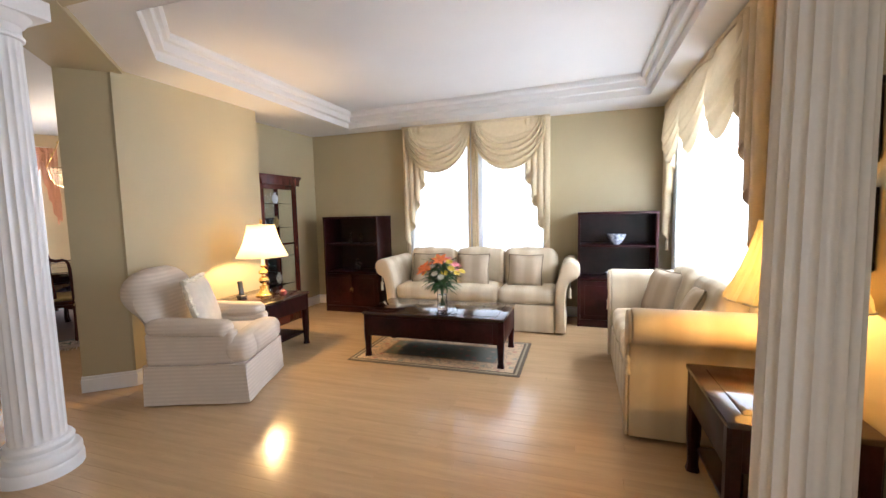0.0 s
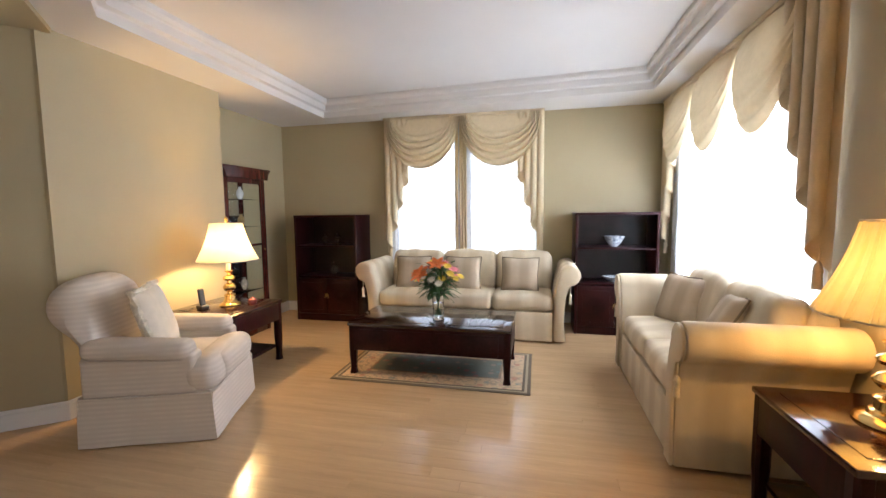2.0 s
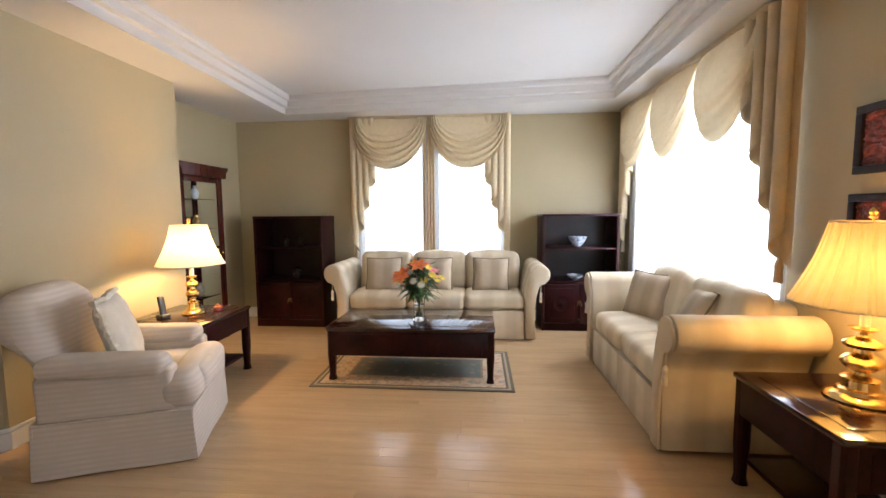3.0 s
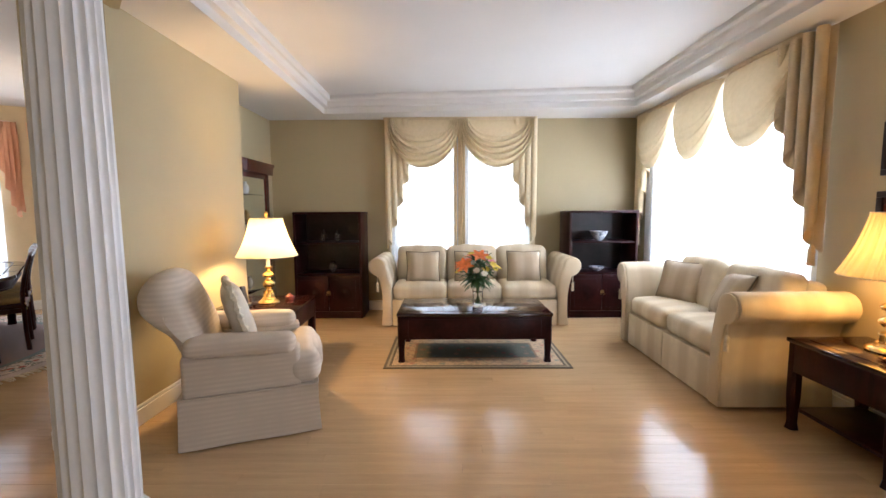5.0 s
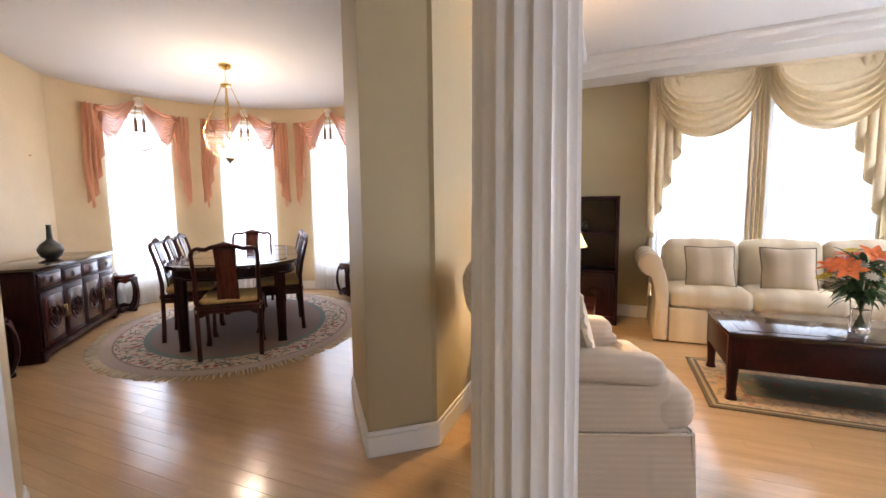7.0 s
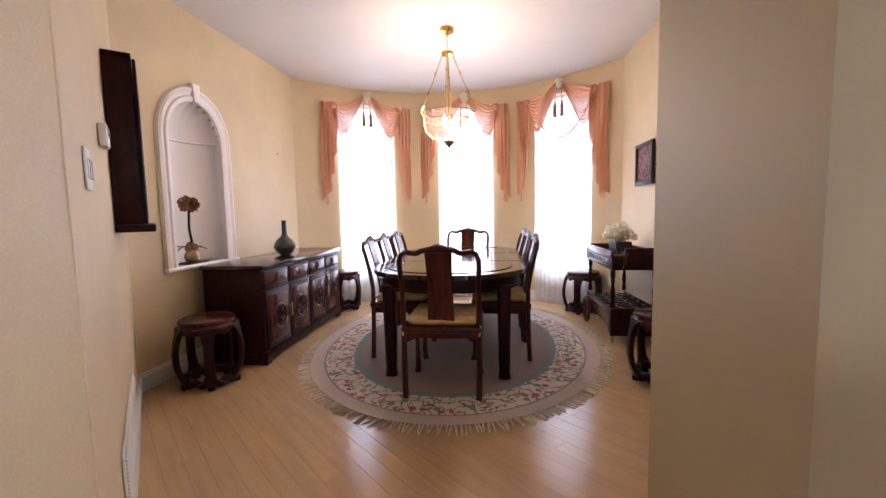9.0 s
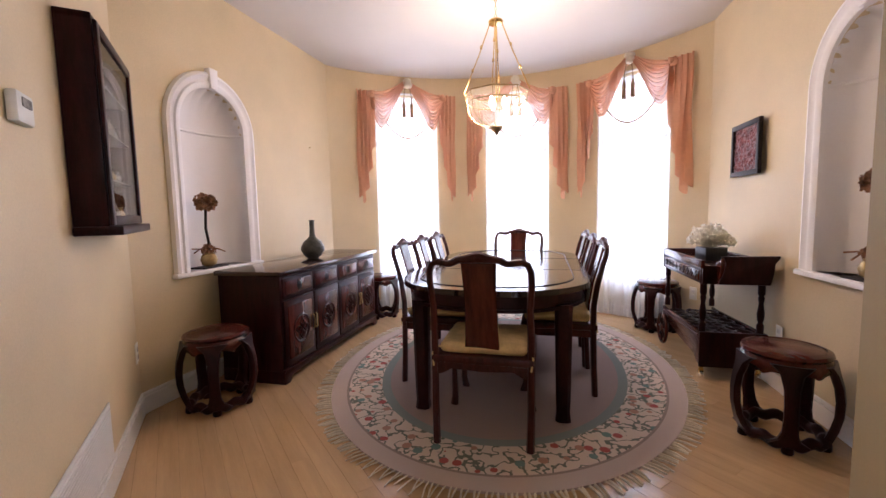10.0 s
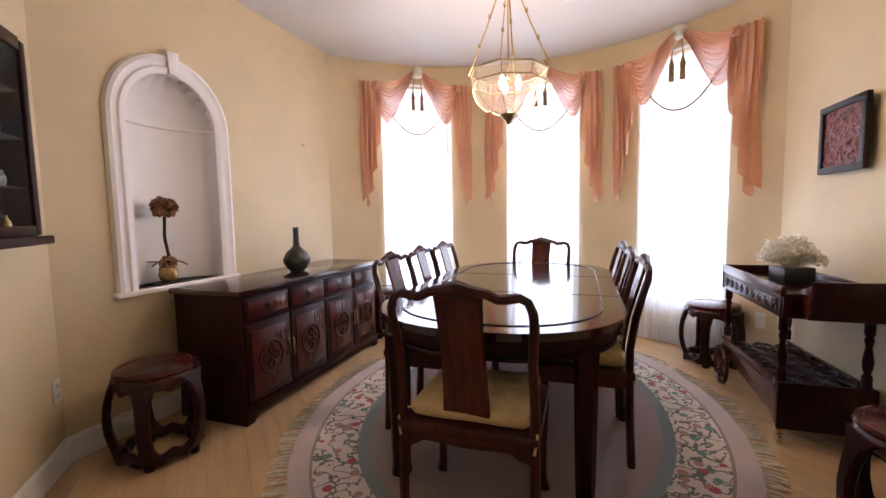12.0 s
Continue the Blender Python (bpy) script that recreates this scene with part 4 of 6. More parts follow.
def table_lamp(m, pleated, label):
    ob = thing("table_lamp", m, label, "lamp")
    part("base", lathe([(a * (1.35 if pleated else 1), b) for a, b in [(0.085, 0), (0.088, 0.008), (0.082, 0.02), (0.06, 0.032), (0.055, 0.045), (0.045, 0.052), (0.042, 0.085), (0.048, 0.092), (0.04, 0.10), (0.022, 0.108), (0.020, 0.12),
                        (0.04, 0.135), (0.052, 0.155), (0.052, 0.165), (0.04, 0.185), (0.02, 0.20), (0.018, 0.215), (0.045, 0.225), (0.05, 0.24), (0.042, 0.255), (0.018, 0.27), (0.012, 0.285), (0.035, 0.30), (0.038, 0.306), (0.016, 0.312)]], 28), BRASS, ob, "polished turned brass base")
    part("candle_sleeve", lathe([(0.017, 0.312), (0.017, 0.375), (0.012, 0.38)], 16), PLASTIC, ob)
    part("stem", lathe([(0.004, 0.38), (0.004, 0.765 if pleated else 0.735)], 8), BRASS, ob)
    part("finial", lathe([(0.006, 0.728), (0.016, 0.735), (0.008, 0.742), (0.016, 0.755), (0.012, 0.768), (0.003, 0.775)], 12, None, pose(0, 0, 0.03 if pleated else 0)), BRASS, ob)
    t = bmesh.new()
    z0, z1, r0, r1 = (0.405, 0.745, 0.25, 0.13) if pleated else (0.40, 0.715, 0.235, 0.125)
    N = 144 if pleated else 48

    def rad(a, k):
        r = r0 + (r1 - r0) * (k + 0.12 * math.sin(math.pi * k))
        if pleated:
            return r * (1 + 0.028 * math.sin(a * 60))
        c = abs(((a / (math.pi / 2)) + 0.5) % 1 - 0.5) * math.pi / 2
        return r * min(1.10 * 0.93 / max(0.5, math.cos(c)), 1.04)
    sheet(lambda u, v: (rad(2 * math.pi * u, v) * math.cos(2 * math.pi * u), rad(2 * math.pi * u, v) * math.sin(2 * math.pi * u), z0 + (z1 - z0) * v), N, 8, t)
    part("shade", t, SHADE_PLEAT if pleated else SHADE, ob, "yellow pleated fabric shade" if pleated else "ivory fabric shade", 60)
    for z, k in ((z0, 0), (z1, 1)):
        part("shade_trim", tube([(rad(2 * math.pi * i / 48, k) * math.cos(2 * math.pi * i / 48), rad(2 * math.pi * i / 48, k) * math.sin(2 * math.pi * i / 48), z) for i in range(48)], 0.004, 6, None, None, True), FRINGE, ob)
    part("bulb", lathe([(0.012, 0.38), (0.028, 0.42), (0.032, 0.45), (0.02, 0.475), (0.004, 0.485)], 16), BULB, ob, "lit bulb")
    return ob


table_lamp(pose(-3.06, 3.38, 0.563), False, "brass table lamp with a lit ivory shade")
table_lamp(pose(0.84, 2.08, 0.563), True, "brass table lamp with a lit pleated yellow shade")
lamp("POINT", pose(-3.06, 3.38, 1.07), 82, WARM, (0.05,))
lamp("POINT", pose(0.84, 2.08, 1.07), 30, (1.0, 0.55, 0.16), (0.05,))

# curtains


def swag_surface(w, drop, bulge, folds, amp, e=(2.0, 0.5)):
    """Nested hanging curves from a flat top: plain cloth above, deep folds towards the lower edge."""
    def f(u, v):
        s = 2 * u - 1
        sag = max(0, 1 - abs(s) ** e[0]) ** e[1]
        x = s * w / 2 * (0.50 + 0.50 * v ** 0.75)
        z = -drop * v * sag
        k = min(1, max(0, (v - 0.30) / 0.25))
        y = -bulge * math.sin(math.pi * min(1, v * 0.92)) * (0.3 + 0.7 * sag)
        y -= amp * k * (1 - abs(math.sin(math.pi * folds * v + 0.25 * math.sin(5 * s)))) * (0.55 + 0.45 * sag)
        return (x, y - 0.02, z)
    return f


def pouch_surface(w, drop, bulge):
    """A full rounded swag: broad and plain above, hanging out from the wall, with soft nested creases below."""
    def f(u, v):
        s = 2 * u - 1
        sag = max(0, 1 - abs(s) ** 2.3) ** 0.55
        x = s * w / 2 * (0.93 + 0.07 * math.sin(math.pi * v))
        z = -drop * v * (0.05 + 0.95 * sag)
        out = max(0, 1 - s * s) ** 0.55
        y = -bulge * out * math.sin(math.pi * (0.10 + 0.72 * v)) - 0.01
        k = min(1, max(0, (v - 0.42) / 0.3))
        y -= 0.018 * k * out * (0.5 + 0.5 * math.cos(2 * math.pi * 6.5 * v + 0.5 * math.sin(4 * s)))
        y -= 0.010 * math.sin(7 * s) * math.exp(-((v - 0.25) / 0.2) ** 2) * out
        return (x, y, z)
    return f


def tail_surface(w, short, long_, folds, s):
    """A cascade: short at the inner edge, long at the outer edge; s is the way towards the outer edge."""
    def f(u, v):
        x = w * u + 0.058 * math.sin(2 * math.pi * folds * u)
        y = 0.045 * math.cos(2 * math.pi * folds * u)
        drop = short + (long_ - short) * u
        return (s * x, y - 0.05, -drop * v)
    return f


def swag_set(m, spans, tails, label, pouch=0.0):
    """Swags and tails on a board; local x along the wall, -y into the room, z = 0 at the board."""
    ob = thing("swag_curtain", m, label, "curtain")
    x0, x1 = spans[0][0], spans[-1][1]
    part("board", box(x0 - 0.03, x1 + 0.03, -0.125, 0.0, -0.012, 0.022, 0.002), DRAPE, ob)
    for a, b, d in spans:
        shape = pouch_surface(b - a - 0.02, d, pouch) if pouch else swag_surface(b - a + 0.01, d, 0.07, 8, 0.062)
        part("swag", sheet(shape, 56, 112, None, pose((a + b) / 2, -0.06 if pouch else -0.085, -0.005)), SWAG, ob, "cream satin swag with curved folds", 80)
    for x, s, w, short, long_, mat in tails:
        part("tail", sheet(tail_surface(w, short, long_, 4, s), 48, 14, None, pose(x, -0.045, -0.005)), mat, ob, "pleated cascade tail", 80)
        t = tube([(0, 0, 0), (0.004, 0, -0.05), (0, 0, -0.10)], 0.004, 6)
        lathe([(0.024, -0.24), (0.02, -0.16), (0.024, -0.15), (0.014, -0.11), (0.004, -0.095)], 12, t)
        for v in t.verts:
            v.co += Vector((x + s * w * 0.86, -0.075, -long_ * 0.90))
        part("tassel", t, DRAPE, ob)
    return ob


TOP = LOW - 0.022
swag_set(pose(0, 5.465, TOP), [(-2.32, -1.37, 0.62), (-1.37, -0.40, 0.62)], [(-2.03, -1, 0.31, 0.55, 1.68, SWAG), (-0.68, 1, 0.31, 0.55, 1.68, SWAG)], "cream satin swags with cascade tails over paired windows")
part("centre_drape", sheet(lambda u, v: (-1.37 + (u - 0.5) * 0.15, 5.425 + 0.018 * math.sin(u * 25), TOP - 0.01 - 1.95 * v), 40, 6), SWAG, None, "", 80)
tagged(bpy.data.objects["centre_drape"], "narrow tan drape hanging between the paired windows", "curtain")
swag_set(pose(1.015, 0, TOP, 0, 0, -90), [(-5.34, -4.53, 0.68), (-4.53, -3.73, 0.68), (-3.73, -2.92, 0.68)],
         [(-5.06, -1, 0.26, 0.5, 1.55, SWAG), (-3.10, 1, 0.42, 0.40, 1.48, DRAPE)], "cream satin swags and a tan tail over a broad window", 0.13)


def sheer(m, w, h, waves, name="sheer_curtain"):
    ob = part(name, sheet(lambda u, v: (-w / 2 + w * u, 0.014 * math.sin(u * waves * 6.283) + 0.006 * math.sin(u * waves * 15 + v), -h * v), int(waves * 10), 6), SHEER, None, "", 80)
    ob.matrix_world = m
    return tagged(ob, "white sheer curtain glowing with daylight", "curtain", "sheer curtains")


sheer(pose(-1.84, 5.435, TOP - 0.03), 0.90, 2.45, 12)
sheer(pose(-0.90, 5.435, TOP - 0.03), 0.90, 2.45, 12)
sheer(pose(0.985, 3.98, TOP - 0.03, 0, 0, -90), 2.50, 2.45, 30)

# ------------------------------------------------------------------ dining room


def din(x, y, z=0, rz=0, rx=0, ry=0):
    return DIN @ pose(x, y, z, rx, ry, rz)


def niche(m, at, label):
    """A white niche: sill, half-round lining, fluted shell head and moulded arch. Local x along the wall, y into it."""
    half, sill, spring, deep = 0.30, 0.80, 1.78, 0.19
    t = bmesh.new()
    sheet(lambda u, v: (at - half * math.cos(math.pi * u), deep * math.sin(math.pi * u) + 0.004, sill + (spring - sill) * v), 32, 8, t)
    fl = 13

    def shell(u, v):
        a = math.pi * u
        e = math.pi / 2 * v
        r = half * (1 - 0.06 * abs(math.sin(fl * a)) * v ** 3) if v < 0.999 else half
        # ribs run from the crown of the back towards the front arch
        x = -math.cos(a) * r
        h = math.sin(a) * r
        return (at + x, 0.004 + h * deep / half * math.cos(e), spring + 0.012 + h * math.sin(e))
    sheet(shell, 104, 14, t)
    tube([(at - half * math.cos(math.pi * i / 24) * 0.985, deep * math.sin(math.pi * i / 24) * 0.985 + 0.004, spring + 0.005) for i in range(25)], 0.010, 8, t)
    t.transform(m)
    structure("niche_lining", t, SHELL, "white half-round niche with a fluted shell head", 50)
    t = bmesh.new()
    prof = [(-0.012, 0.004), (-0.012, -0.018), (0.010, -0.030), (0.026, -0.030), (0.035, -0.020), (0.053, -0.020), (0.072, -0.034), (0.092, -0.028), (0.10, 0.0)]
    path = [(-half, sill)] + [(-half * math.cos(math.pi * i / 28), spring + half * math.sin(math.pi * i / 28)) for i in range(29)] + [(half, sill)]
    rows = []
    for i, (x, z) in enumerate(path):
        if i in (0, len(path) - 1):
            nx, nz = (-1, 0) if i == 0 else (1, 0)
        else:
            a = math.pi * (i - 1) / 28
            nx, nz = -math.cos(a), math.sin(a)
        rows.append([t.verts.new((at + x + nx * o, y, z + nz * o)) for o, y in prof])
    for a, b in zip(rows, rows[1:]):
        for k in range(len(prof) - 1):
            t.faces.new((a[k], a[k + 1], b[k + 1], b[k]))
    prism([(at - 0.028, spring + half - 0.015), (at + 0.028, spring + half - 0.015), (at + 0.04, spring + half + 0.125), (at - 0.04, spring + half + 0.125)], -0.045, 0.01, t, None, 0.006)
    box(at - half - 0.112, at + half + 0.112, -0.045, 0.32, sill - 0.03, sill, 0.008, t)
    t.transform(m)
    structure("niche_trim", t, SHELL, "white moulded arch trim with a keystone", 40)


niche(left_niche_m, 1.61, "left")
niche(right_niche_m, 0.48, "right")


def blossom(bm, center, r, petals, rng, layers=3, size=0.5):
    """A loose head of many small petals."""
    for i in range(petals):
        k = (i + 0.5) / petals
        th, ph = math.acos(1 - 1.75 * k), i * 2.39996
        d = Vector((math.sin(th) * math.cos(ph), math.sin(th) * math.sin(ph), math.cos(th)))
        rr = r * rng.uniform(0.7, 1.05)
        s = r * size * rng.uniform(0.8, 1.25)
        m = Matrix.Translation(Vector(center) + d * rr * 0.7) @ d.to_track_quat("Z", "Y").to_matrix().to_4x4() @ pose(0, 0, 0, rng.uniform(-30, 30), rng.uniform(-30, 30), rng.uniform(0, 360))
        sheet(lambda u, v: ((u - 0.5) * s * math.sin(math.pi * (0.15 + 0.8 * v)), (v - 0.5) * s, s * 0.35 * ((2 * u - 1) ** 2 + (2 * v - 1) ** 2) * 0.5), 3, 3, bm, m)
    return bm


def dried_tree(m):
    rng = random.Random(7)
    ob = thing("flower_ornament", m, "brown dried flower tree in a small gilt pot", "ornament", "niche ornaments")
    part("saucer", box(-0.10, 0.10, -0.06, 0.06, 0, 0.008, 0.003), EBONY, ob)
    part("pot", lathe([(0.025, 0.008), (0.042, 0.02), (0.05, 0.05), (0.042, 0.075), (0.034, 0.085), (0.04, 0.095), (0.034, 0.095), (0.03, 0.085), (0.0, 0.082)], 20, None, None, False), OLD_BRASS, ob)
    part("stem", tube([(0, 0, 0.07), (0.006, 0, 0.16), (-0.006, 0.004, 0.25), (0, 0, 0.37)], 0.008, 7), EBONY, ob)
    part("flower_head", blossom(bmesh.new(), (0, 0, 0.41), 0.075, 70, rng), BROWNPETAL, ob)
    t = blossom(bmesh.new(), (0, 0, 0.11), 0.05, 30, rng)
    for a in range(7):
        w = a * 0.9
        tube([(0, 0, 0.09), (0.05 * math.cos(w), 0.05 * math.sin(w), 0.12), (0.095 * math.cos(w), 0.095 * math.sin(w), 0.105 + 0.02 * math.sin(w * 3))], 0.004, 5, t)
    part("base_leaves", t, BROWNPETAL, ob)
    return ob


p = left_niche_m @ Vector((1.66, 0.06, 0.80))
dried_tree(Matrix.Translation(p) @ pose(0, 0, 0, 0, 0, 43 + 90) @ Matrix.Scale(1.14, 4))
p = right_niche_m @ Vector((0.46, 0.06, 0.80))
dried_tree(Matrix.Translation(p) @ pose(0, 0, 0, 0, 0, 133) @ Matrix.Scale(1.14, 4))


def dining_chair():
    """A Chinese dining chair: yoke-shaped crest, broad splat, curved posts; back towards +y."""
    ob = thing("dining_chair", pose(0, 0, 0), "dark rosewood dining chair with a yoke back and yellow seat cushion", "chair", "chairs round the dining table")
    w = 0.235

    def post(s):
        return [(s * w * 0.98, 0.215, 0), (s * w, 0.205, 0.2), (s * w, 0.20, 0.44), (s * w, 0.20, 0.56), (s * (w - 0.004), 0.222, 0.70), (s * (w + 0.004), 0.25, 0.82), (s * (w + 0.002), 0.268, 0.875), (s * (w - 0.012), 0.274, 0.91), (s * (w - 0.045), 0.276, 0.926)]
    for s in (-1, 1):
        part("back_post", tube(post(s), lambda k: 0.0195 - 0.005 * k, 8), CHAIRWOOD, ob)
    crest = [(-1 + 2 * i / 24, 0) for i in range(25)]
    pts = []
    for a, _ in crest:
        x = a * (w - 0.04)
        k = max(0, 1 - max(0, abs(x) - 0.085) / 0.055)
        k = k * k * (3 - 2 * k)
        pts.append((x, 0.276 + 0.006 * (1 - a * a), 0.924 - 0.012 * math.sin(math.pi * min(1, abs(a))) + 0.022 * k))
    part("crest_rail", tube(pts, lambda k: 0.0165 + 0.012 * max(0, 1 - abs(k - 0.5) * 5), 8), CHAIRWOOD, ob)
    sp = [(0, 0.185, 0.485), (0, 0.192, 0.56), (0, 0.212, 0.68), (0, 0.245, 0.80), (0, 0.272, 0.90), (0, 0.278, 0.945)]
    part("splat", bar(sp, lambda k: 0.150 + 0.02 * abs(2 * k - 1), 0.014, None, None, 0, (0, 1, -0.25)), ROSE_RED, ob)
    part("seat_frame", box(-0.25, 0.25, -0.235, 0.225, 0.415, 0.455, 0.01), CHAIRWOOD, ob)
    for y in (-0.215, 0.205):
        part("apron", prism([(-0.22, 0.418), (-0.22, 0.355), (-0.19, 0.362), (-0.15, 0.385), (0, 0.378), (0.15, 0.385), (0.19, 0.362), (0.22, 0.355), (0.22, 0.418)], y - 0.009, y + 0.009, None, None, 0.003), CHAIRWOOD, ob)
    for s in (-1, 1):
        part("apron", box(s * 0.232 - 0.009, s * 0.232 + 0.009, -0.20, 0.19, 0.37, 0.418, 0.003), CHAIRWOOD, ob)
        part("front_leg", bar([(s * 0.228, -0.212, 0.415), (s * 0.232, -0.218, 0.34), (s * 0.226, -0.208, 0.2), (s * 0.222, -0.205, 0.06), (s * 0.23, -0.218, 0)], lambda k: 0.046 - 0.018 * math.sin(math.pi * min(1, k * 1.08)), lambda k: 0.046 - 0.018 * math.sin(math.pi * min(1, k * 1.08))), CHAIRWOOD, ob)
    part("seat_cushion", pad(0.43, 0.40, 0.055, 0.026, 0.014, 0.005, None, pose(0, -0.012, 0.482)), CUSHION, ob, "yellow brocade cushion tied to the seat")
    for s in (-1, 1):
        part("cushion_tie", tube([(s * 0.19, 0.17, 0.485), (s * 0.225, 0.20, 0.49), (s * 0.245, 0.215, 0.46), (s * 0.235, 0.225, 0.40)], 0.005, 6), CUSHION, ob)
    return ob


RUGZ = 0.012
first = dining_chair()
first.matrix_world = din(0.035, -1.05, RUGZ, 180)
for x, y, r in ((0.03, 0.86, -9), (-0.39, -0.34, 90), (-0.40, 0.16, 92), (-0.39, 0.62, 89), (0.42, -0.34, -90), (0.41, 0.16, -91), (0.41, 0.68, -88)):
    copy_thing(first, din(x, y, RUGZ, r))


def dining_table(m):
    ob = thing("dining_table", m, "large oval rosewood dining table with inlaid top", "dining table")
    h = 0.752
    part("tabletop", slab(stadium(0.57, 1.13, 0.50), h - 0.032, h, None, None, 0.009), POLISHED, ob)
    ring = bmesh.new()
    tube([(x, y, h + 0.001) for x, y in stadium(0.47, 1.03, 0.41, 12)], 0.0045, 6, ring, None, True, 0.5)
    part("inlay_line", ring, EBONY, ob)
    for y in (-0.33, 0.33):
        part("leaf_joint", box(-0.56, 0.56, y - 0.002, y + 0.002, h - 0.003, h + 0.0012, 0), EBONY, ob)
    part("apron", slab(stadium(0.52, 1.06, 0.46), h - 0.125, h - 0.031, None, None, 0.006), ROSEWOOD, ob)
    part("apron_bead", slab(stadium(0.535, 1.075, 0.47), h - 0.128, h - 0.112, None, None, 0.005), ROSEWOOD, ob)
    for a in (-1, 1):
        for b in (-1, 1):
            part("leg", bar([(a * 0.40, b * 0.91, z) for z in (h - 0.1, 0.5, 0.3, 0.12, 0.05, 0)], lambda k: 0.095 - 0.03 * k + 0.018 * (k > 0.85), lambda k: 0.095 - 0.03 * k + 0.018 * (k > 0.85)), ROSEWOOD, ob)
    return ob


dining_table(din(0.03, 0.0, RUGZ))

rug2 = thing("oval_rug", din(0.02, -0.03), "oval floral wool rug with a fringe under the dining table", "rug")
OA, OB = 1.21, 1.56
part("rug_field", slab([(OA * math.cos(2 * math.pi * i / 96), OB * math.sin(2 * math.pi * i / 96)) for i in range(96)], 0, RUGZ, None, None, 0.004), OVAL_RUG, rug2)
t = bmesh.new()
rng = random.Random(3)
for i in range(300):
    a = 2 * math.pi * (i + rng.uniform(-0.2, 0.2)) / 300
    c, s = math.cos(a), math.sin(a)
    nrm = Vector((c / OA, s / OB, 0)).normalized()
    base = Vector((OA * c, OB * s, 0.007)) - nrm * 0.004
    side = Vector((-nrm.y, nrm.x, 0))
    L, sw = rng.uniform(0.075, 0.105), rng.uniform(-0.022, 0.022)
    tube([base, base + nrm * L * 0.5 + side * sw * 0.4 + Vector((0, 0, 0.002)), base + nrm * L + side * sw - Vector((0, 0, 0.004))], lambda k: 0.0075 - 0.002 * k, 5, t, None, False, 0.5)
tagged(part("fringe", t, FRINGE, rug2, "cream knotted fringe"), kind="stuff")


def sideboard(m):
    """Low cupboard; local x along it, front towards +y... the room."""
    ob = thing("sideboard", m, "dark carved rosewood sideboard with four drawers and doors", "sideboard")
    L, d, h = 1.62, 0.52, 0.79
    part("body", box(-L / 2 + 0.015, L / 2 - 0.015, -d + 0.01, -0.02, 0.085, h - 0.03, 0.004), ROSEWOOD, ob)
    part("top", box(-L / 2 - 0.015, L / 2 + 0.015, -d, 0.012, h - 0.034, h, 0.010), POLISHED, ob)
    part("base_rail", prism([(-L / 2 + 0.01, 0.09), (-L / 2 + 0.01, 0.0), (-L / 2 + 0.07, 0.0), (-L / 2 + 0.10, 0.04), (-0.7 * L / 2 + 0.1, 0.055), (0.7 * L / 2 - 0.1, 0.055), (L / 2 - 0.10, 0.04), (L / 2 - 0.07, 0.0), (L / 2 - 0.01, 0.0), (L / 2 - 0.01, 0.09)], -0.035, -0.008, None, None, 0.004), ROSEWOOD, ob)
    for s in (-1, 1):
        part("end_rail", box(s * (L / 2 - 0.01), s * (L / 2 - 0.035), -d + 0.01, -0.03, 0.0, 0.09, 0.004), ROSEWOOD, ob)
    part("moulding", box(-L / 2 + 0.004, L / 2 - 0.004, -0.03, 0.002, 0.085, 0.105, 0.006), ROSEWOOD, ob)
    w = (L - 0.06) / 4
    for k in range(4):
        x = -L / 2 + 0.03 + w * (k + 0.5)
        dr = part("drawer", box(x - w / 2 + 0.008, x + w / 2 - 0.008, -0.03, -0.008, 0.595, 0.735, 0.005), ROSEWOOD, ob)
        part("panel", box(x - w / 2 + 0.03, x + w / 2 - 0.03, -0.012, -0.003, 0.618, 0.712, 0.005), ROSE_RED, dr)
        t = lathe([(0, 0), (0.028, 0), (0.029, 0.004), (0.022, 0.007), (0.01, 0.007), (0.008, 0.014), (0, 0.015)], 18, None, pose(x, -0.004, 0.665, -90), False)
        part("knob", t, EBONY, dr, "round carved dark wood pull")
        door = part("door", box(x - w / 2 + 0.008, x + w / 2 - 0.008, -0.03, -0.006, 0.115, 0.58, 0.005), ROSEWOOD, ob)
        part("panel", box(x - w / 2 + 0.045, x + w / 2 - 0.045, -0.012, 0.0, 0.16, 0.535, 0.007), ROSE_RED, door)
        med = lathe([(0.085, 0), (0.093, 0.004), (0.098, 0.008), (0.103, 0.004), (0.107, 0)], 28, None, pose(x, -0.001, 0.35, -90), False)
        for q in range(4):
            a = q * math.pi / 2
            tube([(x + 0.015 * math.cos(a), 0.002, 0.35 + 0.015 * math.sin(a)), (x + 0.05 * math.cos(a + 0.5), 0.003, 0.35 + 0.05 * math.sin(a + 0.5)), (x + 0.075 * math.cos(a), 0.003, 0.35 + 0.075 * math.sin(a)), (x + 0.05 * math.cos(a - 0.5), 0.003, 0.35 + 0.05 * math.sin(a - 0.5)), (x + 0.015 * math.cos(a), 0.002, 0.35 + 0.015 * math.sin(a))], 0.007, 6, med)
        part("medallion", med, ROSEWOOD, door, "carved round emblem")
    for x in (-L / 4, L / 4):
        for s in (-1, 1):
            part("hinge_pull", tube([(x + s * 0.018, -0.002, 0.41), (x + s * 0.022, 0.008, 0.40), (x + s * 0.016, 0.010, 0.355), (x + s * 0.022, 0.008, 0.31), (x + s * 0.018, -0.002, 0.30)], 0.0055, 6), OLD_BRASS, ob, "aged brass pull")
    return ob


